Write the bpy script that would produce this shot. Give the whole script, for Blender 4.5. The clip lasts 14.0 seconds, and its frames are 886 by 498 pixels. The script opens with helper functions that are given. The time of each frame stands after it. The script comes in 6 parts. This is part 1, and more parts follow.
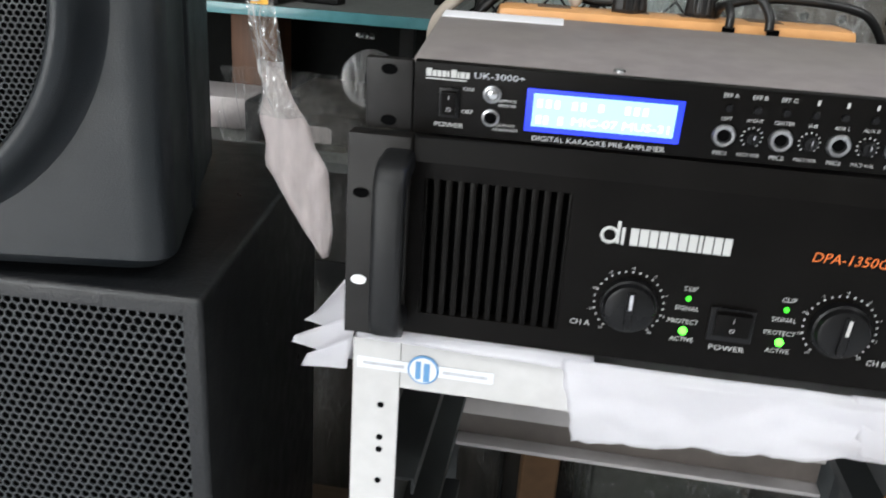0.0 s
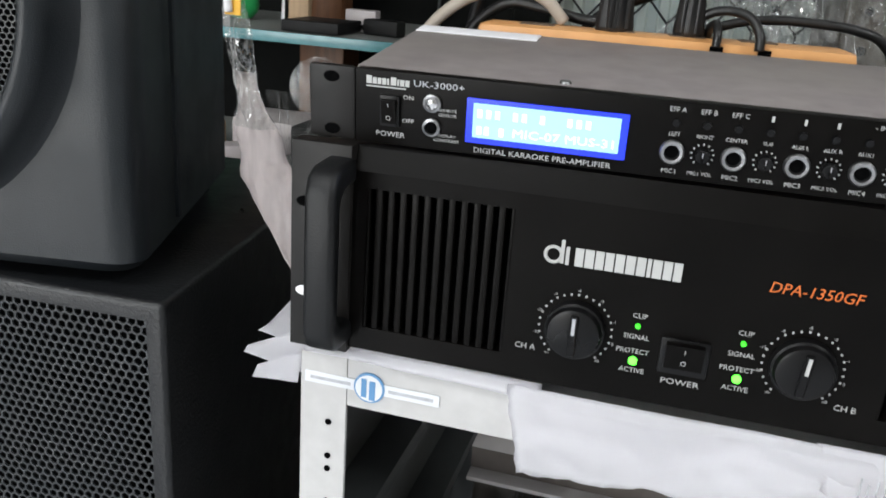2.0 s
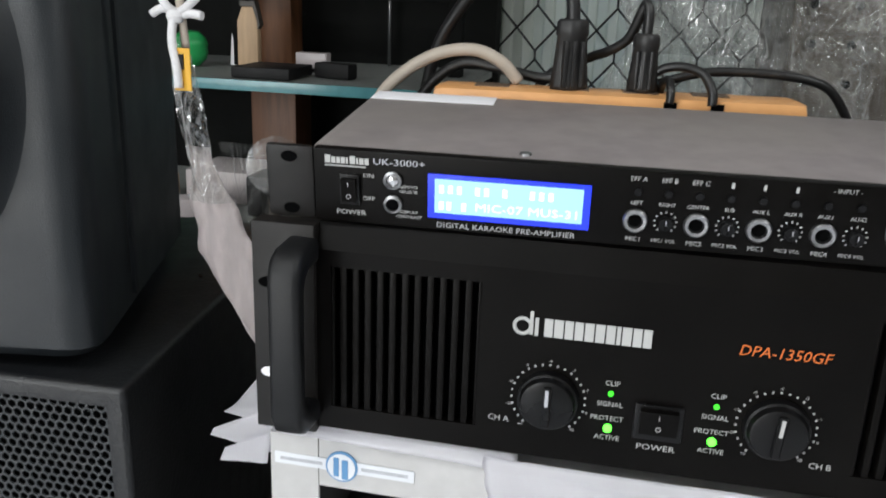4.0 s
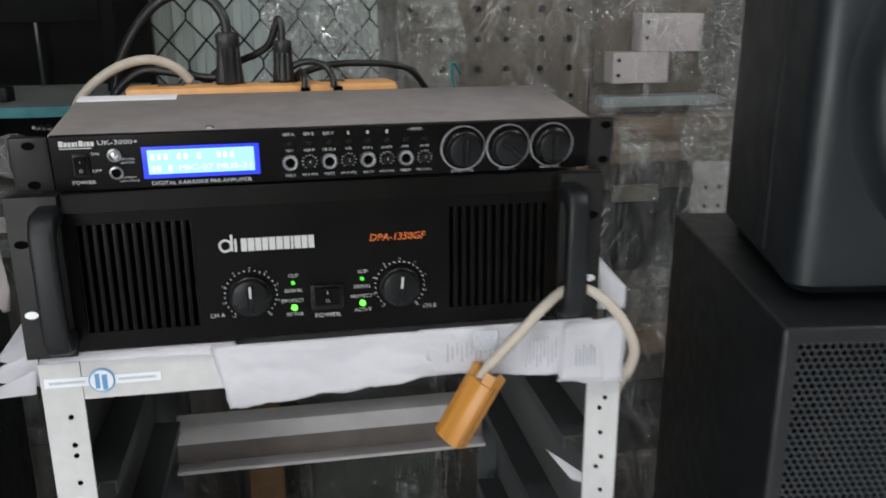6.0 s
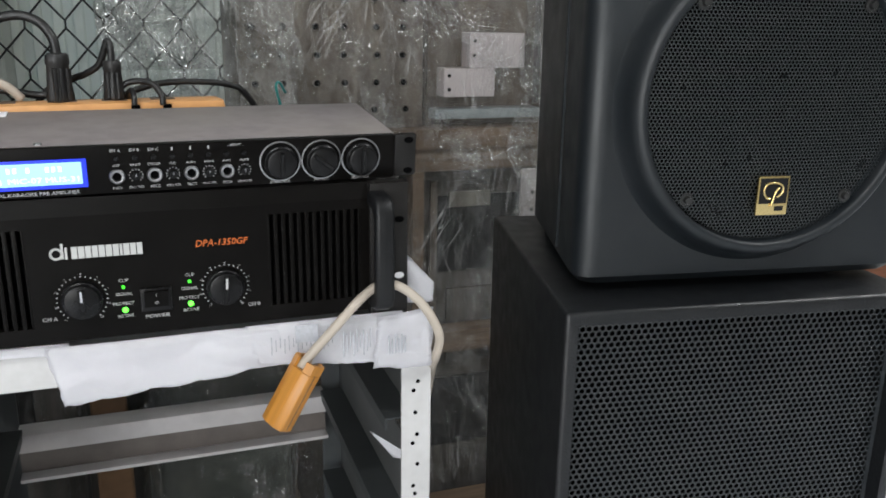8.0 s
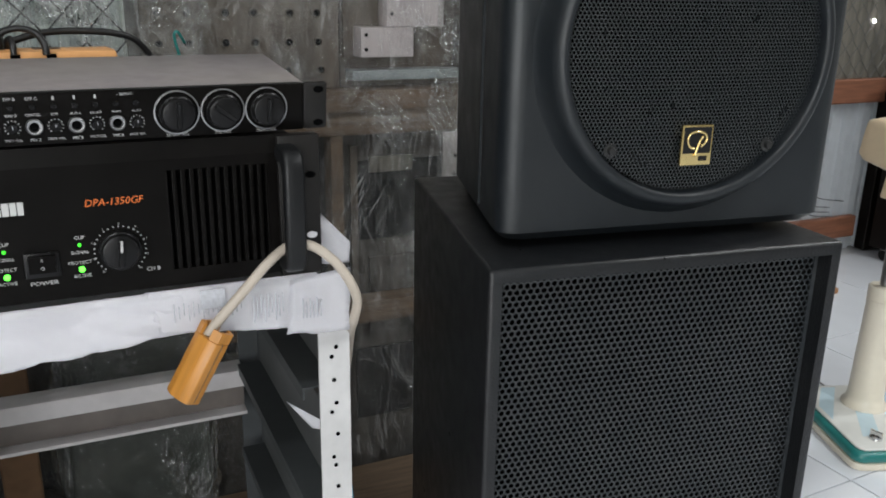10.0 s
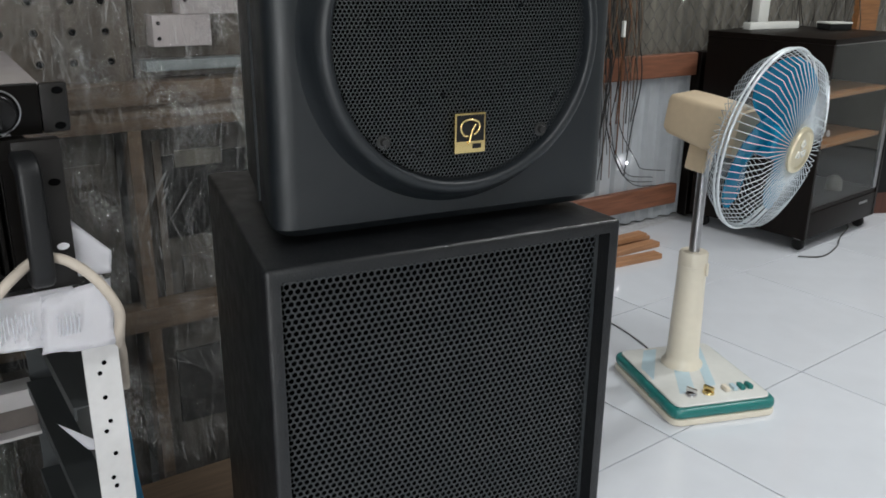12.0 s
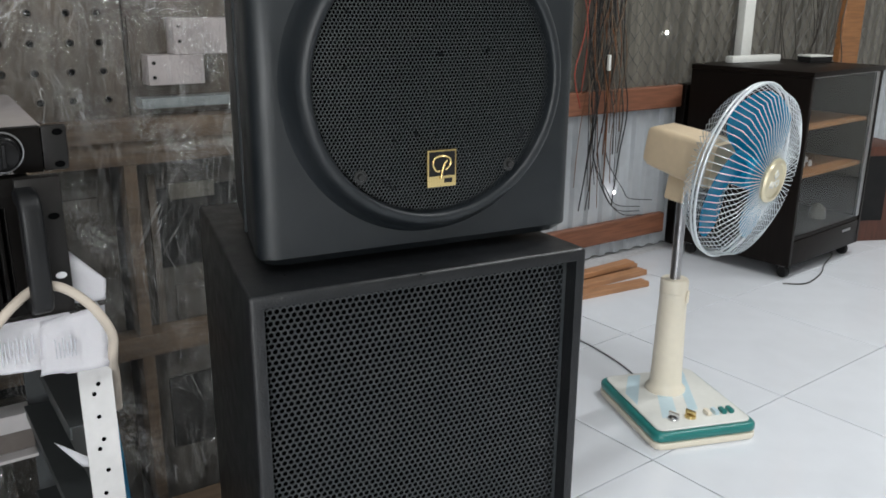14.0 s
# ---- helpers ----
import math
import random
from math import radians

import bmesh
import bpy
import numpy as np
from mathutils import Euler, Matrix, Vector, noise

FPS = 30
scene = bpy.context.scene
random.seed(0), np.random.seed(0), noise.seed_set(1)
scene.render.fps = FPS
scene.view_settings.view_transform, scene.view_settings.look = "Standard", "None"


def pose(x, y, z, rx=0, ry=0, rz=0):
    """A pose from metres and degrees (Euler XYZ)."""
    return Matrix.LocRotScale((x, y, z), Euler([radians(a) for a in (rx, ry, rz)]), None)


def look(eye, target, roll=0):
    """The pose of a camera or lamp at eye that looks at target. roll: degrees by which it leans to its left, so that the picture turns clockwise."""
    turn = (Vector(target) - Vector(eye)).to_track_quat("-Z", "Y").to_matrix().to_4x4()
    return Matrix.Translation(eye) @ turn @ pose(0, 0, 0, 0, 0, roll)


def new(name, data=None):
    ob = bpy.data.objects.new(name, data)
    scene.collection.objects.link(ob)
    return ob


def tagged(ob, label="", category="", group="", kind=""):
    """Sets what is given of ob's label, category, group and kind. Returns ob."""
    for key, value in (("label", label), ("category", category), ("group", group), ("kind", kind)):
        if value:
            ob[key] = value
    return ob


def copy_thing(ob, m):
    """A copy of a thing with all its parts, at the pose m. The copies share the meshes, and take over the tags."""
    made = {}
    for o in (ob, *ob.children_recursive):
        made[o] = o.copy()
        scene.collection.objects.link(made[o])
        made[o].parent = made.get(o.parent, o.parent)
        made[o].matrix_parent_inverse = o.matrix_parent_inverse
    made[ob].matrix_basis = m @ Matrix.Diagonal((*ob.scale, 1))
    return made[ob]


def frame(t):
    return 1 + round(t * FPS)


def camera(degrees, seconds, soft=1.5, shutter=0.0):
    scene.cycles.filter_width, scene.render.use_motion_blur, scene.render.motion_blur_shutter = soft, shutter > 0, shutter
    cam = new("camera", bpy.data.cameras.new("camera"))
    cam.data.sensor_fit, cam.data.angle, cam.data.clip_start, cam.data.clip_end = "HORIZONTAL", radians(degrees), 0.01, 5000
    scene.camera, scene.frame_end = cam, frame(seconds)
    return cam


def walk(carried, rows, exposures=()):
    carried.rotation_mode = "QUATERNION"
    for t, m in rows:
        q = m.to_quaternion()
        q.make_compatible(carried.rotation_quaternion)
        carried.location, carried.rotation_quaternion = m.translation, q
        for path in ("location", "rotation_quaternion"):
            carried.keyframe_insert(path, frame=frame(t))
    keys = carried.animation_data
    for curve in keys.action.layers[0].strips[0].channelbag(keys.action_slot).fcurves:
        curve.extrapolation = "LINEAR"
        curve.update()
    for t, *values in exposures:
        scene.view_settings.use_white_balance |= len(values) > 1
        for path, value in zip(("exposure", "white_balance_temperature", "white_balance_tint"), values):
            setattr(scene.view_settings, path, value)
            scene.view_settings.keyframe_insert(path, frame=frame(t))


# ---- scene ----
cam = camera(55.5, 14.0, soft=1.7, shutter=0.4)
EXPOSURES = [(0, 0.22), (1, 0.09), (2.5, 0.0), (5, -0.22), (6.5, -0.27), (7.5, -0.04), (10, -0.18), (12.5, -0.28), (14, -0.07)]
PATH = [
    (0, (0.025, -0.016, 1.037), (-0.229, 1.829, 0.307), 3.9),
    (0.5, (0.092, 0.001, 1.044), (-0.344, 1.843, 0.396), 4.4),
    (1, (0.11, -0.001, 1.058), (-0.506, 1.818, 0.499), 3.6),
    (1.5, (0.125, 0.037, 1.038), (-0.419, 1.867, 0.442), 4.4),
    (2, (0.114, 0.014, 1.022), (-0.372, 1.841, 0.369), 4.1),
    (2.5, (0.108, 0.025, 1.021), (-0.32, 1.854, 0.334), 2.1),
    (2.7, (0.099, 0.032, 1.019), (-0.331, 1.857, 0.323), 2.1),
    (5, (0.119, 0.006, 1.067), (-0.126, 1.922, 0.549), 0.5),
    (5.5, (0.125, -0.062, 1.056), (0.295, 1.845, 0.477), 0.0),
    (6, (0.115, -0.209, 1.057), (0.457, 1.679, 0.492), -0.3),
    (6.5, (0.123, -0.295, 1.084), (0.609, 1.554, 0.497), -1.4),
    (7, (0.1, -0.31, 1.084), (0.646, 1.523, 0.5), -0.0),
    (7.5, (0.133, -0.309, 1.082), (0.726, 1.518, 0.524), 0.4),
    (9.8, (0.158, -0.285, 1.053), (0.944, 1.462, 0.479), 1.4),
    (10, (0.166, -0.277, 1.049), (0.958, 1.457, 0.446), 1.0),
    (10.5, (0.179, -0.283, 1.052), (0.974, 1.442, 0.427), 0.7),
    (11, (0.188, -0.296, 1.055), (0.997, 1.419, 0.419), 1.1),
    (11.5, (0.206, -0.309, 1.06), (1.145, 1.335, 0.417), 2.3),
    (12, (0.249, -0.3, 1.06), (1.32, 1.262, 0.417), 0.7),
    (12.5, (0.235, -0.309, 1.064), (1.3, 1.257, 0.419), 1.0),
    (13, (0.248, -0.353, 1.074), (1.328, 1.21, 0.447), 0.8),
    (13.5, (0.237, -0.363, 1.078), (1.319, 1.21, 0.482), 0.3),
    (14, (0.238, -0.363, 1.078), (1.325, 1.214, 0.501), 0.5),
]
walk(cam, [(t, look(eye, target, roll)) for t, eye, target, roll in PATH], exposures=EXPOSURES)

# ---- light ----
def lamp(name, kind, m, energy, size, colour=(1, 1, 1), size_y=None):
    d = bpy.data.lights.new(name, kind)
    d.energy, d.color = energy, colour
    if kind == "AREA":
        d.shape, d.size, d.size_y = "RECTANGLE", size, size_y or size
    else:
        d.shadow_soft_size = size
    ob = new(name, d)
    ob.matrix_world = m
    return ob


world = bpy.data.worlds.new("world")
scene.world = world
world.use_nodes = True
sky = world.node_tree.nodes.new("ShaderNodeTexSky")
sky.sky_type, sky.sun_disc, sky.sun_elevation, sky.sun_rotation = "NISHITA", False, radians(40), radians(200)
world.node_tree.links.new(sky.outputs[0], world.node_tree.nodes["Background"].inputs[0])
world.node_tree.nodes["Background"].inputs[1].default_value = 0.14

# assumed ceiling lights of the shop, out of view, and daylight from its open front
lamp("unseen_ceiling_light", "AREA", look((2.02, -0.65, 2.75), (2.02, -0.60, 0)), 40, 0.12, (0.965, 0.99, 1.0), 1.2)
# added to brighten the fronts of the left speakers
lamp("unseen_ceiling_light", "AREA", look((-0.70, -1.1, 2.75), (-0.70, -1.05, 0)), 28, 1.2, (0.965, 0.99, 1.0), 0.12)
lamp("unseen_ceiling_light", "AREA", look((3.5, 0.75, 2.75), (3.5, 0.80, 0)), 42, 1.2, (0.965, 0.99, 1.0), 0.12)
lamp("open_front", "AREA", look((-1.9, -3.45, 1.35), (0.0, 0.6, 0.8)), 104, 2.2, (0.945, 0.98, 1.0), 2.1)


# ---- materials ----
def mat(name, colour, rough=0.5, metal=0.0, grain=0.0, grain_scale=60, stain=0.0, stain_scale=5, bump=0.0, bump_scale=200,
        stretch=(1, 1, 1), per_piece=0.0, coat=0.0, spec=0.5, dust=0.0, trans=0.0):
    m = bpy.data.materials.new(name)
    m.use_nodes = True
    nt = m.node_tree
    b = nt.nodes["Principled BSDF"]
    b.inputs["Roughness"].default_value, b.inputs["Metallic"].default_value = rough, metal
    b.inputs["Specular IOR Level"].default_value = spec
    b.inputs["Coat Weight"].default_value = coat
    b.inputs["Transmission Weight"].default_value = trans
    tc = nt.nodes.new("ShaderNodeTexCoord")
    mp = nt.nodes.new("ShaderNodeMapping")
    mp.inputs["Scale"].default_value = stretch
    nt.links.new(tc.outputs["Object"], mp.inputs["Vector"])

    def noise_of(scale, detail=4):
        n = nt.nodes.new("ShaderNodeTexNoise")
        n.inputs["Scale"].default_value, n.inputs["Detail"].default_value = scale, detail
        nt.links.new(mp.outputs[0], n.inputs["Vector"])
        return n.outputs["Fac"]

    def mixed(a, fac_socket, lo, hi, other, amount):
        r = nt.nodes.new("ShaderNodeMapRange")
        r.inputs["From Min"].default_value, r.inputs["From Max"].default_value = lo, hi
        r.inputs["To Max"].default_value = amount
        nt.links.new(fac_socket, r.inputs["Value"])
        x = nt.nodes.new("ShaderNodeMix")
        x.data_type = "RGBA"
        nt.links.new(r.outputs[0], x.inputs["Factor"])
        nt.links.new(a, x.inputs["A"])
        x.inputs["B"].default_value = (*other, 1)
        return x.outputs["Result"]

    rgb = nt.nodes.new("ShaderNodeRGB")
    rgb.outputs[0].default_value = (*colour, 1)
    out = rgb.outputs[0]
    if grain:
        out = mixed(out, noise_of(grain_scale), 0.35, 0.7, tuple(c * 0.35 for c in colour), grain)
    if stain:
        out = mixed(out, noise_of(stain_scale, 6), 0.45, 0.75, tuple(c * 0.45 for c in colour), stain)
    if dust:
        out = mixed(out, noise_of(stain_scale * 1.7, 8), 0.4, 0.7, (0.32, 0.29, 0.26), dust)
        r = nt.nodes.new("ShaderNodeMapRange")
        r.inputs["To Min"].default_value, r.inputs["To Max"].default_value = rough - 0.12, min(1, rough + 0.2)
        nt.links.new(noise_of(stain_scale * 3, 5), r.inputs["Value"])
        nt.links.new(r.outputs[0], b.inputs["Roughness"])
    if per_piece:
        oi = nt.nodes.new("ShaderNodeObjectInfo")
        h = nt.nodes.new("ShaderNodeHueSaturation")
        r = nt.nodes.new("ShaderNodeMapRange")
        r.inputs["To Min"].default_value, r.inputs["To Max"].default_value = 1 - per_piece, 1 + per_piece
        nt.links.new(oi.outputs["Random"], r.inputs["Value"])
        nt.links.new(r.outputs[0], h.inputs["Value"])
        nt.links.new(out, h.inputs["Color"])
        out = h.outputs[0]
    nt.links.new(out, b.inputs["Base Color"])
    if bump:
        bp = nt.nodes.new("ShaderNodeBump")
        bp.inputs["Strength"].default_value, bp.inputs["Distance"].default_value = bump, 0.002
        nt.links.new(noise_of(bump_scale, 3), bp.inputs["Height"])
        nt.links.new(bp.outputs[0], b.inputs["Normal"])
    return m


def glow(name, colour, strength):
    m = mat(name, colour, 0.4)
    b = m.node_tree.nodes["Principled BSDF"]
    b.inputs["Emission Color"].default_value = (*colour, 1)
    b.inputs["Emission Strength"].default_value = strength
    return m


def film_mat(name, gloss, rough, tint=(1, 1, 1), haze=0.0, fibres=True, sparkle=0.0, lift=0.0):
    """Thin clear plastic: mostly see-through, with a glossy skin and fine sharp whitish creases."""
    m = bpy.data.materials.new(name)
    m.use_nodes = True
    nt = m.node_tree
    nt.nodes.clear()

    def node(kind, **values):
        n = nt.nodes.new("ShaderNode" + kind)
        for k, v in values.items():
            n.inputs[k].default_value = v
        return n

    def join(a, b):
        nt.links.new(a, b)

    def math_node(op, a, b):
        n = nt.nodes.new("ShaderNodeMath")
        n.operation = op
        for k, v in enumerate((a, b)):
            if isinstance(v, (int, float)):
                n.inputs[k].default_value = v
            else:
                join(v, n.inputs[k])
        return n.outputs[0]

    def ramp(a, f0, f1, t0, t1):
        n = nt.nodes.new("ShaderNodeMapRange")
        for k, v in (("From Min", f0), ("From Max", f1), ("To Min", t0), ("To Max", t1)):
            n.inputs[k].default_value = v
        join(a, n.inputs["Value"])
        return n.outputs[0]

    o = node("OutputMaterial")
    t = node("BsdfTransparent")
    t.inputs[0].default_value = (*tint, 1)
    g = node("BsdfGlossy", Roughness=rough)
    lw = node("LayerWeight", Blend=0.5)
    skin = ramp(math_node("POWER", lw.outputs["Facing"], 4.5), 0, 1, gloss, 0.70)
    a = node("MixShader")
    join(t.outputs[0], a.inputs[1])
    join(g.outputs[0], a.inputs[2])
    out = a.outputs[0]
    if fibres:
        tc = node("TexCoord")

        def noise_at(turn, scale, detail=3.0):
            mp = node("Mapping")
            mp.inputs["Rotation"].default_value = (0, radians(turn), 0)
            mp2 = node("Mapping")
            mp2.inputs["Scale"].default_value = scale
            n = node("TexNoise", Scale=1.0, Detail=detail)
            join(tc.outputs["Object"], mp.inputs[0])
            join(mp.outputs[0], mp2.inputs[0])
            join(mp2.outputs[0], n.inputs["Vector"])
            return n.outputs["Fac"]

        # thin creases where a stretched noise crosses its middle, each family in patches of its own
        total = ramp(noise_at(5, (11, 20, 5), 5), 0.45, 0.85, 0, haze * 0.10)
        for turn, sx, sz, width, amount in ((10, 60, 4.0, 0.016, 0.9), (-30, 52, 3.6, 0.014, 0.9), (52, 50, 4.2, 0.012, 0.7), (-8, 150, 9.0, 0.030, 0.7), (24, 120, 7.0, 0.026, 0.7)):
            line = ramp(math_node("ABSOLUTE", math_node("SUBTRACT", noise_at(turn, (sx, 20, sz * 0.6), 1.0), 0.5), 0.0), 0, width, 1, 0)
            patch = ramp(noise_at(turn * 2, (7 + sx * 0.06, 6, 5)), 0.46 - lift, 0.62 - lift, 0, haze * amount)
            total = math_node("MAXIMUM", total, math_node("MULTIPLY", line, patch))
        # milky fine scuffs
        total = math_node("MAXIMUM", total, ramp(noise_at(-4, (420, 20, 30), 5), 0.52 - lift, 0.80, 0, haze * 0.55))
        # white diffuse colour on creases and scuffs also stands in for their bright highlights
        d = node("BsdfDiffuse")
        d.inputs[0].default_value = (0.8, 0.8, 0.79, 1)
        c = node("MixShader")
        join(total, c.inputs[0])
        join(a.outputs[0], c.inputs[1])
        join(d.outputs[0], c.inputs[2])
        out = c.outputs[0]
        bp = node("Bump", Strength=0.35, Distance=0.004)
        join(total, bp.inputs["Height"])
        join(bp.outputs[0], g.inputs["Normal"])
        if sparkle:
            # small sharp facets of crinkled film that catch the lamps, thickest in patches
            mp = node("Mapping")
            mp.inputs["Scale"].default_value = (130, 60, 70)
            vo = node("TexVoronoi", Scale=1.0)
            nz = node("TexNoise", Scale=17, Detail=4)
            join(tc.outputs["Object"], mp.inputs[0])
            join(tc.outputs["Object"], nz.inputs["Vector"])
            join(mp.outputs[0], vo.inputs["Vector"])
            height = math_node("ADD", math_node("MULTIPLY", vo.outputs["Distance"], 0.16), nz.outputs["Fac"])
            b2 = node("Bump", Strength=sparkle, Distance=0.08)
            join(height, b2.inputs["Height"])
            join(bp.outputs[0], b2.inputs["Normal"])
            join(b2.outputs[0], g.inputs["Normal"])
            skin = math_node("ADD", skin, ramp(noise_at(20, (9, 6, 6), 5), 0.50 - lift, 0.70, 0, 0.32))
    join(skin, a.inputs[0])
    join(out, o.inputs["Surface"])
    return m


SUB_PAINT = mat("black_textured_paint", (0.0095, 0.0105, 0.0120), 0.31, grain=0.3, grain_scale=90, bump=0.3, bump_scale=350, dust=0.012, stain_scale=14, spec=0.42)
SHELL = mat("moulded_black_plastic", (0.0078, 0.0108, 0.0136), 0.38, grain=0.15, grain_scale=200, bump=0.15, bump_scale=900, dust=0.012, stain_scale=9)
GRILLE = mat("painted_grille_steel", (0.0280, 0.0325, 0.0360), 0.34, metal=0.0, grain=0.3, dust=0.04, stain_scale=14, spec=0.55)
GRILLE_ROUND = mat("fine_grille_steel", (0.0310, 0.0360, 0.0390), 0.29, metal=0.0, grain=0.3, dust=0.03, stain_scale=14, spec=0.7)
# near-black that stands in for the shade in holes and recesses
DARK = mat("recess_shade_black", (0.0015, 0.0015, 0.0017), 0.9, spec=0.05)
CONE = mat("paper_cone", (0.0028, 0.0029, 0.0032), 0.65, grain=0.3, grain_scale=120)
PANEL = mat("black_anodised_panel", (0.0034, 0.0029, 0.0026), 0.31, grain=0.2, grain_scale=300, bump=0.05, bump_scale=900, dust=0.006, stain_scale=9, spec=0.09)
HANDLE = mat("black_cast_handle", (0.0048, 0.0053, 0.0062), 0.40, grain=0.2, grain_scale=200, bump=0.1, bump_scale=700, dust=0.012, spec=0.35)
PANEL_EAR = mat("black_sheet_steel", (0.0085, 0.0075, 0.0070), 0.42, grain=0.2, grain_scale=200, dust=0.015, stain_scale=11, spec=0.32)
LID = mat("dusty_grey_steel_lid", (0.275, 0.243, 0.242), 0.50, grain=0.25, grain_scale=60, stain=0.75, stain_scale=5, bump=0.08, bump_scale=600, dust=0.45)
KNOB = mat("black_knob_plastic", (0.0045, 0.0045, 0.005), 0.25, grain=0.2, grain_scale=150, dust=0.008, spec=0.25)
WHITE_PRINT = mat("white_print", (0.52, 0.52, 0.51), 0.6, grain=0.1)
ORANGE_PRINT = mat("orange_print", (0.75, 0.17, 0.03), 0.6, grain=0.1)
CHROME = mat("chrome", (0.72, 0.72, 0.73), 0.16, metal=1.0, grain=0.1)
STEEL = mat("dull_steel", (0.42, 0.42, 0.43), 0.34, metal=1.0, grain=0.2, stain=0.3, stain_scale=20)
GOLD = mat("brass_badge", (0.80, 0.62, 0.28), 0.25, metal=1.0, grain=0.1)
FAN_CAP = mat("pale_gold_cap", (0.78, 0.70, 0.50), 0.3, metal=0.8, grain=0.1)
LCD_BLUE = glow("lcd_blue", (0.015, 0.035, 0.72), 1.0)
LCD_LIGHT = glow("lcd_light", (0.27, 0.53, 1.0), 1.1)
LCD_TEXT = glow("lcd_text", (0.66, 0.85, 1.0), 1.25)
GREEN = glow("green_led", (0.10, 1.0, 0.05), 3.4)
GREEN_DIM = glow("green_led_dim", (0.05, 0.75, 0.03), 1.6)
CREAM = mat("cream_enamel_on_steel", (0.60, 0.59, 0.585), 0.45, grain=0.1, grain_scale=90, stain=0.35, stain_scale=9, bump=0.06, bump_scale=150)
# enamel darkened to hold the shade inside the rack
RACK_SHADED = mat("enamel_in_shade", (0.055, 0.06, 0.062), 0.5, grain=0.15, stain=0.4, stain_scale=7)
RACK_HALF_SHADED = mat("enamel_in_half_shade", (0.10, 0.103, 0.103), 0.5, grain=0.15, stain=0.4, stain_scale=7)
RACK_RUST = mat("rusty_brown_steel", (0.17, 0.145, 0.130), 0.6, grain=0.4, grain_scale=18, stain=0.5, stain_scale=9)
DARK_STEEL = mat("dark_steel", (0.05, 0.05, 0.05), 0.3, metal=0.6, grain=0.2)
RACK_IN = mat("grey_enamel_on_steel", (0.60, 0.57, 0.565), 0.5, grain=0.1, stain=0.4, stain_scale=7)
PAPER = mat("crumpled_paper", (0.92, 0.91, 0.945), 0.75, grain=0.02, grain_scale=30, stain=0.03, stain_scale=6)
PAPER_OLD = mat("yellowed_wrinkled_paper", (0.78, 0.70, 0.69), 0.7, grain=0.3, grain_scale=70, stretch=(1.5, 1, 0.25), stain=0.3, stain_scale=24, bump=0.5, bump_scale=90)
PRINT_GREY = mat("grey_print", (0.54, 0.55, 0.59), 0.8, grain=0.4, grain_scale=250)
BEIGE = mat("beige_cable_sheath", (0.50, 0.435, 0.365), 0.5, grain=0.15, stain=0.35, stain_scale=18)
CABLE = mat("black_cable_sheath", (0.009, 0.009, 0.0095), 0.36, grain=0.3, dust=0.03, stain_scale=30)
PLUG = mat("black_plug_rubber", (0.013, 0.013, 0.0135), 0.42, grain=0.3, dust=0.06, stain_scale=30)
AMBER = mat("amber_plastic", (0.55, 0.235, 0.04), 0.35, grain=0.35, grain_scale=25, stretch=(6, 6, 0.6), stain=0.2, stain_scale=10, spec=0.5)
ORANGE = mat("orange_plastic", (0.80, 0.40, 0.15), 0.40, grain=0.2, grain_scale=40, stain=0.3, stain_scale=12)
BROWN_WOOD = mat("brown_wood", (0.155, 0.105, 0.068), 0.6, grain=0.7, grain_scale=9, stretch=(1, 14, 14), stain=0.5, stain_scale=3, bump=0.3, bump_scale=40)
RED_WOOD = mat("reddish_wood", (0.25, 0.10, 0.055), 0.6, grain=0.6, grain_scale=8, stretch=(1, 12, 12), stain=0.45, stain_scale=3, bump=0.25, bump_scale=50)
PLANK = mat("orange_brown_plank", (0.46, 0.23, 0.11), 0.55, grain=0.5, grain_scale=8, stretch=(1, 12, 12), stain=0.3)
OLD_POST = mat("varnished_post", (0.17, 0.068, 0.026), 0.5, grain=0.6, grain_scale=8, stretch=(12, 12, 1), stain=0.4)
VENEER = mat("dark_veneer", (0.0075, 0.0052, 0.0042), 0.40, grain=0.5, grain_scale=7, stretch=(10, 10, 1), spec=0.12)
SHELF_WOOD = mat("orange_shelf_wood", (0.32, 0.14, 0.05), 0.55, grain=0.5, grain_scale=8, stretch=(1, 12, 12), stain=0.3)
SPEAKER_WOOD = mat("reddish_veneer", (0.10, 0.036, 0.022), 0.45, grain=0.6, grain_scale=8, stretch=(10, 10, 1))
ZINC = mat("painted_corrugated_sheet", (0.50, 0.525, 0.55), 0.40, grain=0.12, grain_scale=20, stain=0.6, stain_scale=2.5, bump=0.1, bump_scale=40, metal=0.15)
ZINC_OLD = mat("dirty_old_corrugated_sheet", (0.19, 0.175, 0.145), 0.50, grain=0.95, grain_scale=2.6, stretch=(9, 1, 0.35), stain=0.75, stain_scale=1.6, bump=0.1, bump_scale=40, metal=0.15)
WIRE = mat("dark_wire", (0.05, 0.05, 0.05), 0.5, metal=0.6, grain=0.4)
WIRE_GREY = mat("galvanised_wire", (0.13, 0.13, 0.125), 0.45, metal=0.7, grain=0.4, grain_scale=30)
TILE = mat("polished_white_tile", (0.725, 0.745, 0.785), 0.10, grain=0.05, grain_scale=12, stain=0.10, stain_scale=2.2, per_piece=0.015, spec=0.5)
GROUT = mat("grey_grout", (0.58, 0.58, 0.59), 0.8, grain=0.3)
PLASTER = mat("off_white_plaster", (0.62, 0.61, 0.58), 0.8, grain=0.15, grain_scale=15, stain=0.3, stain_scale=2)
FAN_CREAM = mat("aged_cream_plastic", (0.80, 0.73, 0.60), 0.36, grain=0.06, stain=0.12, stain_scale=8)
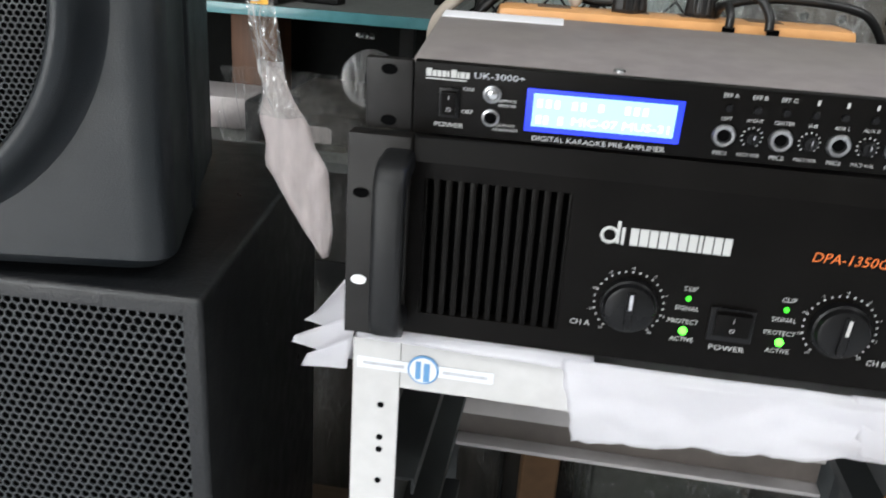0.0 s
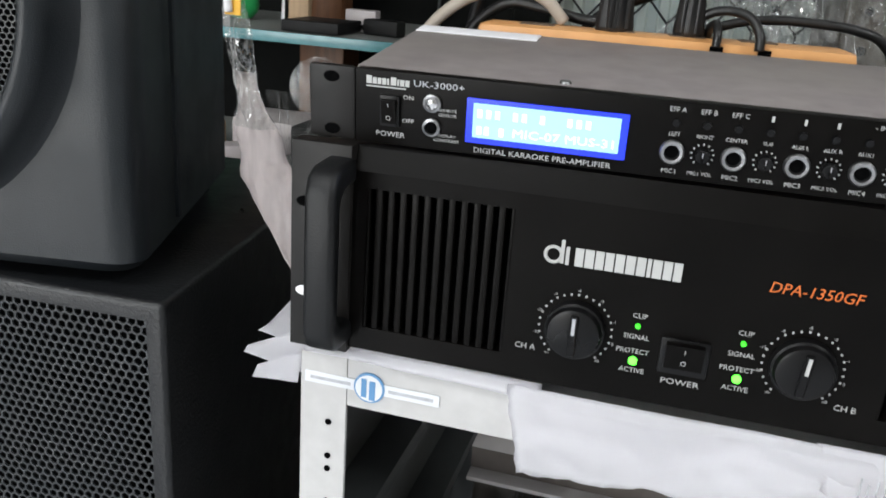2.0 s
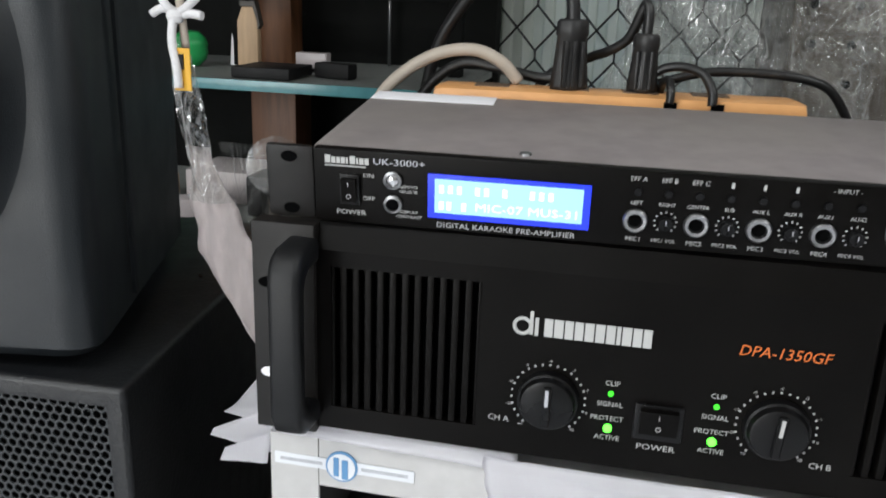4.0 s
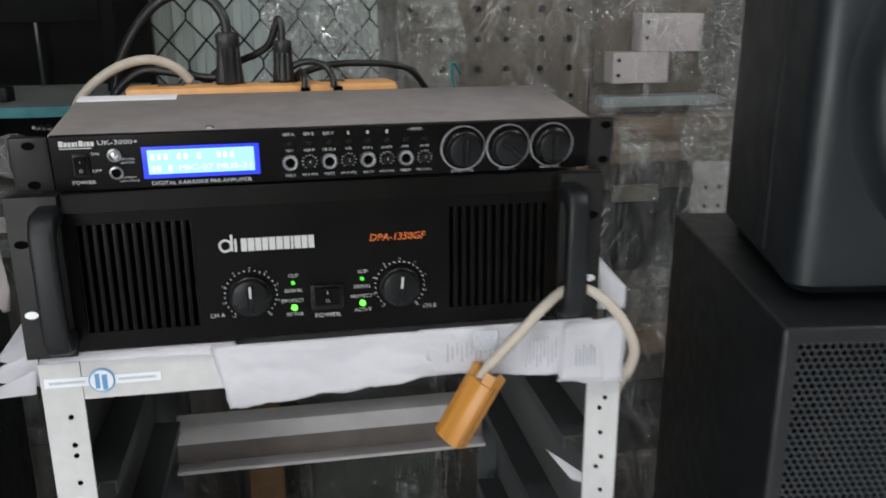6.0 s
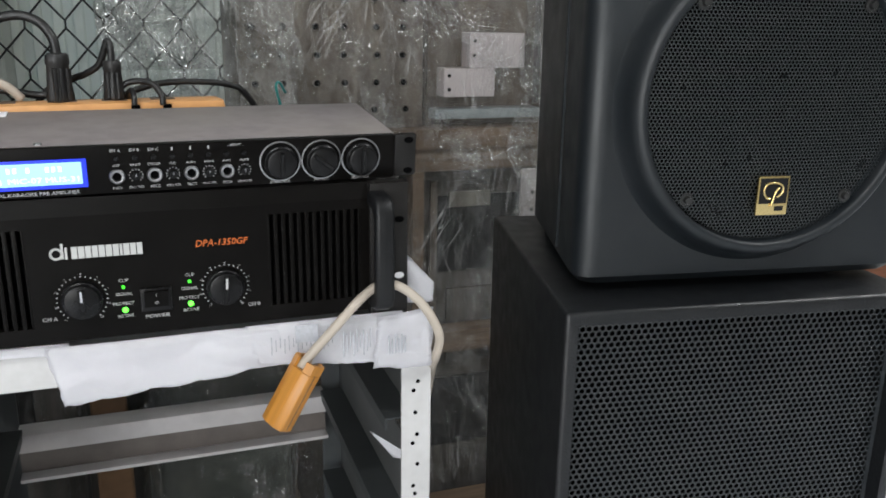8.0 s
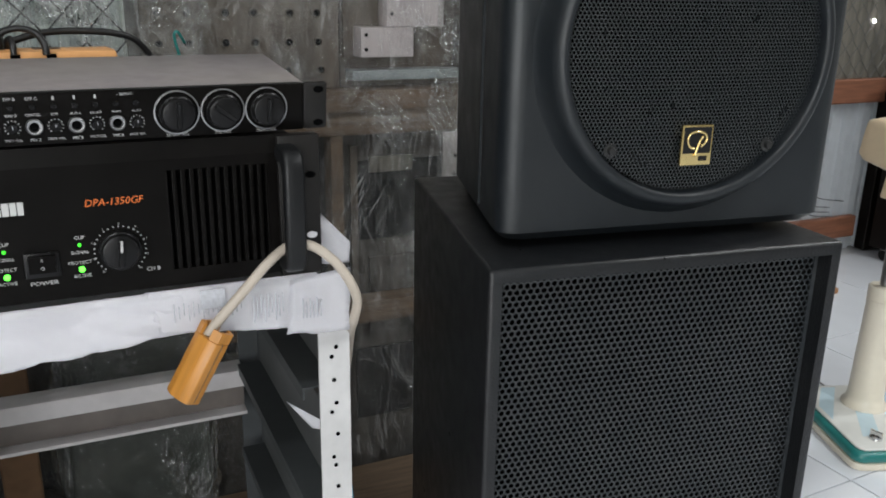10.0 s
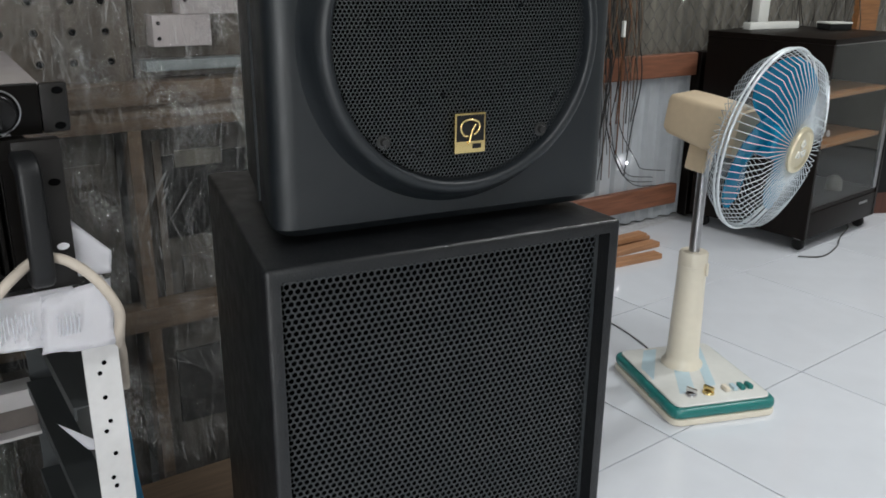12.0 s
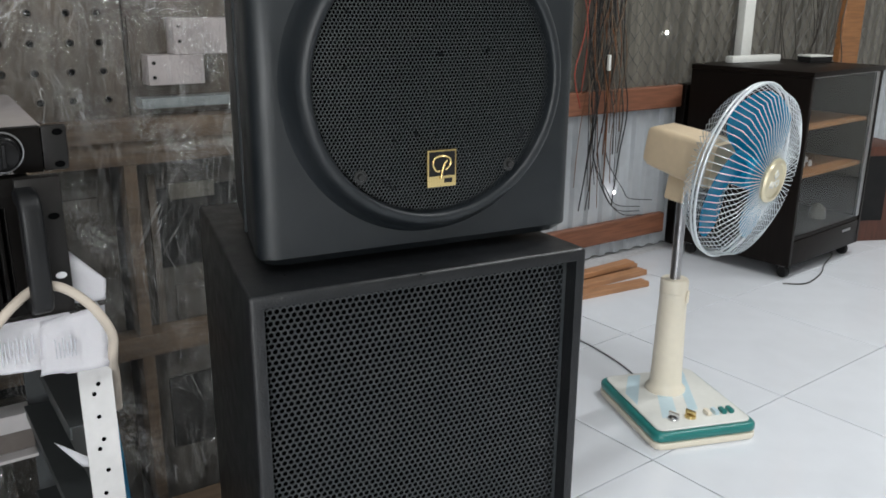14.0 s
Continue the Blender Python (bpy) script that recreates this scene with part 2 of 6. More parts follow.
FAN_TAN = mat("yellowed_plastic", (0.68, 0.54, 0.37), 0.4, grain=0.08, stain=0.15, stain_scale=8)
FAN_WHITE = mat("off_white_plastic", (0.72, 0.72, 0.68), 0.32, grain=0.06, stain=0.12, stain_scale=9)
FAN_BLUE_PRINT = mat("pale_blue_print", (0.52, 0.66, 0.72), 0.32, grain=0.06)
TEAL = mat("teal_plastic", (0.02, 0.19, 0.175), 0.28, grain=0.1, stain=0.1)
BLADE = mat("blue_translucent_blade", (0.004, 0.24, 0.44), 0.15, grain=0.05, trans=0.2)
GUARD = mat("white_coated_wire", (0.70, 0.75, 0.78), 0.25, grain=0.05, metal=0.3)
CHASSIS = mat("grey_brown_sheet_metal", (0.135, 0.108, 0.085), 0.5, grain=0.9, grain_scale=22, stretch=(1.6, 1, 0.35), stain=0.85, stain_scale=9, dust=0.22)
CHASSIS_DARK = mat("dark_sheet_metal", (0.046, 0.039, 0.031), 0.5, grain=0.85, grain_scale=24, stretch=(1.8, 1, 0.25), stain=0.7, stain_scale=8, dust=0.22)
LEDGE = mat("bluish_grey_steel", (0.26, 0.29, 0.30), 0.35, grain=0.3, grain_scale=20, stain=0.5, stain_scale=8)
GREEN_BLACK = mat("greenish_black_cloth", (0.022, 0.028, 0.022), 0.6, grain=0.5, grain_scale=14, stain=0.5, stain_scale=6, dust=0.1)
CARDBOARD = mat("brown_cardboard", (0.20, 0.11, 0.055), 0.75, grain=0.3, grain_scale=40, stain=0.4, stain_scale=5)
BRACKET = mat("pale_pinkish_steel", (0.50, 0.45, 0.45), 0.35, grain=0.1, stain=0.3, stain_scale=8)
GLASS_EDGE = mat("teal_glass_edge", (0.10, 0.30, 0.33), 0.2, grain=0.3, grain_scale=30)
BOARD = mat("dusty_grey_board", (0.20, 0.21, 0.20), 0.6, grain=0.3, stain=0.4, stain_scale=5)
BLACK = mat("matt_black", (0.0065, 0.0065, 0.007), 0.55, grain=0.3, dust=0.012, spec=0.3)
# even near-black with hardly any sheen, for the board and bars
NIGHT = mat("dull_near_black", (0.0075, 0.0080, 0.0075), 0.75, grain=0.3, stain=0.2, spec=0.08)
GREEN_TOY = mat("green_plastic", (0.02, 0.33, 0.09), 0.35, grain=0.1)
TAN = mat("tan_wood_block", (0.52, 0.36, 0.22), 0.6, grain=0.3, grain_scale=10, stretch=(8, 8, 1))
YELLOW = mat("yellow_card", (0.75, 0.40, 0.02), 0.5, grain=0.1)
STRING = mat("white_string", (0.78, 0.77, 0.78), 0.8, grain=0.15, grain_scale=300)
BLUE_BAND = mat("blue_plastic_strap", (0.05, 0.35, 0.60), 0.4, grain=0.1)
RED_WIRE = mat("red_wire", (0.30, 0.05, 0.03), 0.5, grain=0.2)
STICKER = mat("white_sticker", (0.78, 0.80, 0.84), 0.35, grain=0.05)
STICKER_BLUE = mat("blue_sticker_print", (0.12, 0.30, 0.55), 0.4, grain=0.1)
FILM = film_mat("stretch_film", 0.035, 0.08, (0.96, 0.96, 0.95), 0.40, sparkle=0.8)
FILM_CRISP = film_mat("crinkled_clear_plastic", 0.10, 0.08, (0.97, 0.98, 0.97), 0.42, sparkle=1.0, lift=0.05)
FILM_GLARE = film_mat("bunched_glossy_film", 0.26, 0.09, (0.97, 0.98, 0.97), 0.16, sparkle=1.0, lift=0.04)
FILM_BAG = film_mat("crumpled_bag_plastic", 0.05, 0.10, (0.93, 0.94, 0.92), 0.14, sparkle=0.9)
BAG = film_mat("clear_plastic_bag", 0.04, 0.2, (0.95, 0.95, 0.95), 0.16)
GLASS = film_mat("cabinet_glass", 0.015, 0.02, (0.94, 0.97, 0.96), fibres=False)
SHEET_WHITE = mat("white_fibreglass_sheet", (0.86, 0.88, 0.85), 0.5, grain=0.08, grain_scale=20, stain=0.25, stain_scale=3)


def let_daylight_through(m, share):
    """Makes a sheet translucent, so that the sky behind it shines through."""
    nt = m.node_tree
    b, o = nt.nodes["Principled BSDF"], nt.nodes["Material Output"]
    tr = nt.nodes.new("ShaderNodeBsdfTranslucent")
    tr.inputs[0].default_value = (0.86, 0.90, 0.84, 1)
    x = nt.nodes.new("ShaderNodeMixShader")
    x.inputs[0].default_value = share
    nt.links.new(b.outputs[0], x.inputs[1])
    nt.links.new(tr.outputs[0], x.inputs[2])
    nt.links.new(x.outputs[0], o.inputs["Surface"])


let_daylight_through(SHEET_WHITE, 0.6)
LIGHT_HOLE = glow("daylight_through_nail_hole", (1, 1, 1), 30)


# ---- mesh helpers ----
def link(name, bm, material, parent=None, label=""):
    me = bpy.data.meshes.new(name)
    bm.to_mesh(me)
    bm.free()
    for m in material if isinstance(material, (list, tuple)) else [material]:
        me.materials.append(m)
    ob = new(name, me)
    ob.parent = parent
    if label:
        ob["label"] = label
    return ob


part = link


def thing(name, m, label, category, group="", kind=""):
    ob = new(name)
    ob.empty_display_size = 0.05
    ob.matrix_world = m
    return tagged(ob, label, category, group, kind)


def smooth(bm, angle=35):
    for f in bm.faces:
        f.smooth = True
    for e in bm.edges:
        if len(e.link_faces) == 2 and e.calc_face_angle(0) > radians(angle):
            e.smooth = False
    return bm


def box(bm, lo, hi, bevel=0.0, seg=2):
    r = bmesh.ops.create_cube(bm, size=1)
    c = [(a + b) / 2 for a, b in zip(lo, hi)]
    s = [abs(b - a) for a, b in zip(lo, hi)]
    for v in r["verts"]:
        v.co = Vector([c[i] + v.co[i] * s[i] for i in range(3)])
    if bevel:
        edges = list({e for v in r["verts"] for e in v.link_edges})
        bmesh.ops.bevel(bm, geom=edges, offset=bevel, segments=seg, affect="EDGES", profile=0.6)
    return bm


def boxes(*items, bevel=0.0):
    bm = bmesh.new()
    for lo, hi in items:
        box(bm, lo, hi, bevel)
    return smooth(bm) if bevel else bm


def lathe(bm, profile, seg=32, m=Matrix(), cap=True):
    """Turns a profile of (radius, height) round the z axis of m."""
    rings = []
    for r, h in profile:
        if r < 1e-6:
            rings.append([bm.verts.new(m @ Vector((0, 0, h)))])
        else:
            rings.append([bm.verts.new(m @ Vector((r * math.cos(2 * math.pi * i / seg), r * math.sin(2 * math.pi * i / seg), h))) for i in range(seg)])
    for a, b in zip(rings, rings[1:]):
        for i in range(seg):
            j = (i + 1) % seg
            if len(a) == 1 and len(b) > 1:
                bm.faces.new((a[0], b[i], b[j]))
            elif len(b) == 1 and len(a) > 1:
                bm.faces.new((a[i], a[j], b[0]))
            elif len(a) > 1:
                bm.faces.new((a[i], a[j], b[j], b[i]))
    if cap:
        for ring, flip in ((rings[0], True), (rings[-1], False)):
            if len(ring) > 2:
                bm.faces.new(list(reversed(ring)) if flip else ring)
    bmesh.ops.recalc_face_normals(bm, faces=bm.faces)
    return bm


def spline(points, steps=8):
    p = [Vector(a) for a in points]
    p = [2 * p[0] - p[1]] + p + [2 * p[-1] - p[-2]]
    out = []
    for i in range(1, len(p) - 2):
        for k in range(steps):
            t = k / steps
            a, b, c, d = p[i - 1], p[i], p[i + 1], p[i + 2]
            out.append(0.5 * ((2 * b) + (c - a) * t + (2 * a - 5 * b + 4 * c - d) * t * t + (3 * b - a - 3 * c + d) * t ** 3))
    out.append(p[-2])
    return out


def tube(bm, path, radius, seg=8, closed=False):
    """A round tube along a path; radius may be a function of 0..1."""
    n = len(path)
    rings, up = [], None
    for i, p in enumerate(path):
        a, b = path[(i - 1) % n if closed else max(i - 1, 0)], path[(i + 1) % n if closed else min(i + 1, n - 1)]
        d = (b - a).normalized()
        if up is None:
            up = d.orthogonal().normalized()
        up = (up - d * up.dot(d)).normalized()
        side = d.cross(up)
        r = radius(i / max(1, n - 1)) if callable(radius) else radius
        rings.append([bm.verts.new(p + (up * math.cos(2 * math.pi * k / seg) + side * math.sin(2 * math.pi * k / seg)) * r) for k in range(seg)])
    pairs = list(zip(rings, rings[1:])) + ([(rings[-1], rings[0])] if closed else [])
    for a, b in pairs:
        for k in range(seg):
            f = bm.faces.new((a[k], a[(k + 1) % seg], b[(k + 1) % seg], b[k]))
            f.smooth = True
    if not closed:
        bm.faces.new(list(reversed(rings[0])))
        bm.faces.new(rings[-1])
    return bm


def cable(points, radius, steps=8, seg=8):
    return tube(bmesh.new(), spline(points, steps), radius, seg)


def sheet(nx, ny, fn, thick=0.0):
    """A sheet of nx by ny cells through fn(u, v), with a real thickness."""
    bm = bmesh.new()
    g = [[bm.verts.new(fn(i / nx, j / ny)) for i in range(nx + 1)] for j in range(ny + 1)]
    for j in range(ny):
        for i in range(nx):
            bm.faces.new((g[j][i], g[j][i + 1], g[j + 1][i + 1], g[j + 1][i])).smooth = True
    if thick:
        bmesh.ops.solidify(bm, geom=bm.faces[:], thickness=thick)
    return bm


def prism(outline, z0, z1, bm=None):
    """An upright prism over an outline of (x, y)."""
    bm = bm or bmesh.new()
    lo = [bm.verts.new((x, y, z0)) for x, y in outline]
    hi = [bm.verts.new((x, y, z1)) for x, y in outline]
    n = len(outline)
    bm.faces.new(list(reversed(lo)))
    bm.faces.new(hi)
    for i in range(n):
        bm.faces.new((lo[i], lo[(i + 1) % n], hi[(i + 1) % n], hi[i]))
    bmesh.ops.recalc_face_normals(bm, faces=bm.faces)
    return bm


def bevelled(bm, offset, seg=3, angle=30):
    es = [e for e in bm.edges if len(e.link_faces) == 2 and e.calc_face_angle(0) > radians(angle)]
    bmesh.ops.bevel(bm, geom=es, offset=offset, segments=seg, affect="EDGES", profile=0.5)
    return smooth(bm)


def writing(text, x, z, size, parent, y, material=None, name="lettering", align="CENTER", shear=0.0, stretch=1.0, label=""):
    """Flat printed letters on a panel that faces -y."""
    c = bpy.data.curves.new(name, "FONT")
    c.body, c.size, c.align_x, c.align_y, c.shear = text, size, align, "CENTER", shear
    c.resolution_u = 2
    tmp = bpy.data.objects.new(name, c)
    scene.collection.objects.link(tmp)
    bpy.context.view_layer.update()
    me = bpy.data.meshes.new_from_object(tmp.evaluated_get(bpy.context.evaluated_depsgraph_get()))
    bpy.data.objects.remove(tmp)
    me.materials.clear()
    me.materials.append(material or WHITE_PRINT)
    ob = new(name, me)
    ob.parent = parent
    ob.matrix_basis = pose(x, y, z, 90, 0, 0) @ Matrix.Diagonal((stretch, 1, 1, 1))
    if label:
        ob["label"] = label
    return ob


def hex_grille(width, height, pitch, hole, inside, depth=0.0012, dome=lambda x, z: 0.0):
    """A perforated steel sheet in the xz plane with six-sided holes where inside(x, z) holds."""
    verts, faces = [], []
    dz = pitch * 0.866
    row = 0
    z = -height / 2
    while z <= height / 2:
        x = -width / 2 + (pitch / 2 if row % 2 else 0)
        while x <= width / 2:
            if inside(x, z):
                b = len(verts)
                for r, back in ((pitch * 0.5774, 0), (hole, 0), (hole, depth)):
                    for k in range(6):
                        a = radians(60 * k + 30)
                        px, pz = x + r * math.cos(a), z + r * math.sin(a)
                        verts.append((px, back - dome(px, pz), pz))
                for k in range(6):
                    j = (k + 1) % 6
                    faces.append((b + k, b + j, b + 6 + j, b + 6 + k))
                    faces.append((b + 6 + k, b + 6 + j, b + 12 + j, b + 12 + k))
            x += pitch
        z += dz
        row += 1
    me = bpy.data.meshes.new("grille")
    me.from_pydata(verts, [], faces)
    return me


# ---- the setting ----
WALL_Y = 2.13


def corrugated(x0, x1, z0, z1, pitch=0.085, rise=0.018):
    bm = bmesh.new()
    xs, x = [], x0
    while x < x1:
        for f, d in ((0, 0), (0.42, 0), (0.52, -rise), (0.90, -rise)):
            xs.append((x + f * pitch, d))
        x += pitch
    for (xa, da), (xb, db) in zip(xs, xs[1:]):
        for back in (0, 1):
            o = 0.004 * back
            vs = [bm.verts.new(p) for p in ((xa, da + o, z0), (xb, db + o, z0), (xb, db + o, z1), (xa, da + o, z1))]
            bm.faces.new(vs if not back else list(reversed(vs)))
    bmesh.ops.remove_doubles(bm, verts=bm.verts, dist=1e-5)
    return bm


floor = tagged(link("floor", boxes(((-3.2, -3.6, -0.1), (5.6, 2.3, -0.009))), GROUT), "polished white tile floor with thin grey joints", "floor", kind="structure")
# the metal wall has a gap that a translucent sheet closes
for x0, x1 in ((-3.2, -0.21), (0.36, 5.5)):
    wall = link("wall_north", corrugated(x0, x1, 0, 2.9), ZINC)
    wall.location = (0, WALL_Y + 0.02, 0)
    tagged(wall, "pale grey corrugated metal sheet wall", "wall", kind="structure")
    tagged(link("wall_north_backing", boxes(((x0, WALL_Y + 0.05, 0), (x1 + 0.1, WALL_Y + 0.15, 2.9))), PLASTER), "plain wall behind the corrugated sheets", "wall", kind="structure")
tagged(link("wall_west", boxes(((-3.3, -3.6, 0), (-3.2, 2.28, 2.9))), PLASTER), "plain off-white plaster wall", "wall", kind="structure")
tagged(link("wall_east", boxes(((5.5, -3.6, 0), (5.6, 2.18, 2.9))), PLASTER), "plain off-white plaster wall", "wall", kind="structure")
tagged(link("wall_south", boxes(((-3.3, -3.7, 0), (-3.1, -3.6, 2.9)), ((-0.7, -3.7, 0), (5.6, -3.6, 2.9)), ((-3.1, -3.7, 2.5), (-0.7, -3.6, 2.9))), PLASTER),
       "plain off-white wall with an open shop front", "wall", kind="structure")
tagged(link("ceiling", boxes(((-3.3, -3.7, 2.9), (5.6, 2.28, 3.0))), PLASTER), "plain off-white ceiling", "ceiling", kind="structure")


def batten(name, lo, hi, material, label):
    bm = bmesh.new()
    box(bm, lo, hi, 0.004, 1)
    return tagged(link(name, bm, material), label, "batten", kind="structure")


batten("trim_upper", (1.2, WALL_Y - 0.035, 0.622), (3.19, WALL_Y, 0.716), RED_WOOD, "reddish wooden batten across the metal wall")
batten("trim_lower", (1.2, WALL_Y - 0.035, 0.065), (3.14, WALL_Y, 0.153), RED_WOOD, "reddish wooden batten low on the metal wall")
batten("trim_post", (3.192, WALL_Y - 0.05, 0.0), (3.28, WALL_Y, 0.72), VENEER, "dark wooden stud against the metal wall")
batten("trim_upright", (4.33, WALL_Y - 0.05, 0.0), (4.50, WALL_Y, 2.2), SHELF_WOOD, "orange-brown wooden upright against the metal wall")


def wire_netting(x0, x1, z0, z1, cw, ch, r):
    """Diamond netting: straight runs of thin wire with a short twist where they meet."""
    bm = bmesh.new()
    rows = int((z1 - z0) / ch)
    cols = int((x1 - x0) / cw)

    def run(a, b):
        d = (b - a)
        side = Vector((d.z, 0, -d.x)).normalized() * r
        fwd = Vector((0, -r * 1.4, 0))
        vs = [bm.verts.new(p) for p in (a + side, a - side, b - side, b + side)]
        ws = [bm.verts.new(p + fwd) for p in (a, b)]
        bm.faces.new((vs[0], vs[3], ws[1], ws[0]))
        bm.faces.new((vs[1], ws[0], ws[1], vs[2]))
        bm.faces.new((vs[0], vs[1], vs[2], vs[3]))

    for j in range(rows):
        for i in range(cols):
            x, z = x0 + i * cw, z0 + j * ch
            jig = lambda a, b: Vector((a + 0.003 * noise.noise((a * 9, b * 9, 1)), 0.004 * noise.noise((a * 5, b * 5, 2)), b + 0.003 * noise.noise((a * 9, b * 9, 3))))
            p, q, s, t = jig(x + cw / 2, z), jig(x, z + ch * 0.42), jig(x + cw, z + ch * 0.42), jig(x + cw / 2, z + ch * 0.84)
            run(p, q), run(p, s), run(q, t), run(s, t)
            run(t, jig(x + cw / 2, z + ch))
    return bm


net = link("wire_netting", wire_netting(-1.4, 1.1, 0.66, 1.75, 0.094, 0.125, 0.0026), WIRE)
net.location = (0, WALL_Y - 0.03, 0)
tagged(net, "dark diamond wire netting in front of the metal wall", "wire netting", kind="stuff")
net = link("wire_netting", wire_netting(1.95, 5.2, 0.72, 1.7, 0.062, 0.08, 0.0014), WIRE_GREY)
net.location = (0, WALL_Y - 0.02, 0)
tagged(net, "grey galvanised wire netting above the batten", "wire netting", kind="stuff")

sheet_white = link("wall_panel", corrugated(-0.24, 0.50, 0, 2.9, 0.05, 0.012), SHEET_WHITE)
sheet_white.location = (0, WALL_Y - 0.004, 0)
tagged(sheet_white, "white ribbed fibreglass sheet fixed to the metal wall", "wall panel", kind="structure")

old = link("wall_panel", corrugated(1.2, 5.3, 0.717, 2.5, 0.085, 0.013), ZINC_OLD)
old.location = (0, WALL_Y - 0.003, 0)
tagged(old, "dirty weathered corrugated sheet above the batten", "wall panel", kind="structure")

for hx, hz in ((3.073, 0.936), (2.822, 0.281)):
    bm = bmesh.new()
    lathe(bm, [(0.0, 0), (0.006, 0), (0.006, 0.004), (0.0, 0.004)], 10, pose(hx, WALL_Y - 0.0185, hz, 90))
    tagged(link("nail_hole", bm, LIGHT_HOLE), "small bright nail hole in the metal sheet", "nail hole", kind="structure")


# ---- loudspeakers ----
def sub_cabinet():
    """A trapezoid black cabinet; front middle of the base at the origin, facing -y."""
    ob = thing("bass_speaker", Matrix(), "large black bass cabinet with honeycomb steel grille, standing on the floor", "loudspeaker", "bass cabinets")
    w, d, h, t = 0.2125, 0.42, 0.779, 0.0150
    k = 0.08
    bm = bmesh.new()
    # a closed trapezoid block with soft edges, its front sunk in behind an even frame
    prism([(-w, 0), (w, 0), (w - k * d, d), (-(w - k * d), d)], 0.012, h, bm)
    bmesh.ops.bevel(bm, geom=bm.edges[:], offset=0.005, segments=3, affect="EDGES", profile=0.5)
    front = min(bm.faces, key=lambda f: f.calc_center_median().y - 0.001 * f.calc_area())
    bmesh.ops.inset_region(bm, faces=[front], thickness=t - 0.005, use_even_offset=True)
    r = bmesh.ops.extrude_face_region(bm, geom=[front])
    bmesh.ops.translate(bm, vec=(0, 0.09, 0), verts=[v for v in r["geom"] if isinstance(v, bmesh.types.BMVert)])
    bmesh.ops.delete(bm, geom=[front], context="FACES_ONLY")
    bmesh.ops.recalc_face_normals(bm, faces=bm.faces)
    part("body", smooth(bm), SUB_PAINT, ob)
    # baffle in shade black with horn mouth and cone, seen dimly through the grille
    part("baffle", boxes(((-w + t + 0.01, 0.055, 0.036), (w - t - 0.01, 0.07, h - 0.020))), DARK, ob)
    bm = bmesh.new()
    lathe(bm, [(0.172, 0.0), (0.172, 0.012), (0.148, 0.016), (0.135, 0.006), (0.125, -0.002), (0.055, -0.06), (0.045, -0.055), (0.03, -0.045), (0.0, -0.042)], 40,
          pose(0, 0.054, 0.245, 90), cap=False)
    part("woofer", smooth(bm, 50), CONE, ob, "dark paper woofer cone behind the grille")
    bm = bmesh.new()
    mouth = [bm.verts.new(p) for p in ((-0.165, 0.028, 0.475), (0.165, 0.028, 0.475), (0.165, 0.028, 0.675), (-0.165, 0.028, 0.675))]
    lips = [bm.verts.new(p) for p in ((-0.15, 0.028, 0.49), (0.15, 0.028, 0.49), (0.15, 0.028, 0.66), (-0.15, 0.028, 0.66))]
    throat = [bm.verts.new(p) for p in ((-0.03, 0.053, 0.545), (0.03, 0.053, 0.545), (0.03, 0.053, 0.605), (-0.03, 0.053, 0.605))]
    for a, b in ((mouth, lips), (lips, throat)):
        for k in range(4):
            bm.faces.new((a[k], a[(k + 1) % 4], b[(k + 1) % 4], b[k]))
    bm.faces.new(throat)
    bmesh.ops.recalc_face_normals(bm, faces=bm.faces)
    part("horn", bm, DARK, ob, "dark horn mouth behind the grille")
    gw, gh = 2 * (w - t) - 0.002, h - 0.014 - 0.034 - 0.002
    me = hex_grille(gw, gh, 0.0076, 0.0034, lambda x, z: abs(x) < gw / 2 - 0.004 and abs(z) < gh / 2 - 0.003)
    me.materials.append(GRILLE)
    g = new("grille", me)
    g.parent, g.location = ob, (0, 0.020, 0.034 + gh / 2)
    g["label"] = "black honeycomb steel grille"
    for lo, hi in (((-gw / 2, 0.0195, 0.034), (-gw / 2 + 0.005, 0.0215, 0.034 + gh)), ((gw / 2 - 0.005, 0.0195, 0.034), (gw / 2, 0.0215, 0.034 + gh))):
        part("grille_rim", boxes((lo, hi)), GRILLE, ob)
    for x in (-0.15, 0.15):
        for y in (0.05, 0.33):
            part("foot", boxes(((x * (1 - y) - 0.02, y - 0.02, 0), (x * (1 - y) + 0.02, y + 0.02, 0.013)), bevel=0.003), BLACK, ob)
    return ob


def rounded_outline(w_front, w_back, y0, y1, r, n=6):
    """A trapezoid outline with round corners."""
    pts = [(-w_front, y0), (w_front, y0), (w_back, y1), (-w_back, y1)]
    out = []
    for i, p in enumerate(pts):
        a, b, c = Vector(pts[i - 1]), Vector(p), Vector(pts[(i + 1) % 4])
        u, v = (a - b).normalized(), (c - b).normalized()
        s, e = b + u * r, b + v * r
        for k in range(n + 1):
            t = k / n
            q = (1 - t) ** 2 * s + 2 * t * (1 - t) * b + t * t * e
            out.append((q.x, q.y))
    return out


BADGE_Z, RING_Z = 0.1020, 0.1955


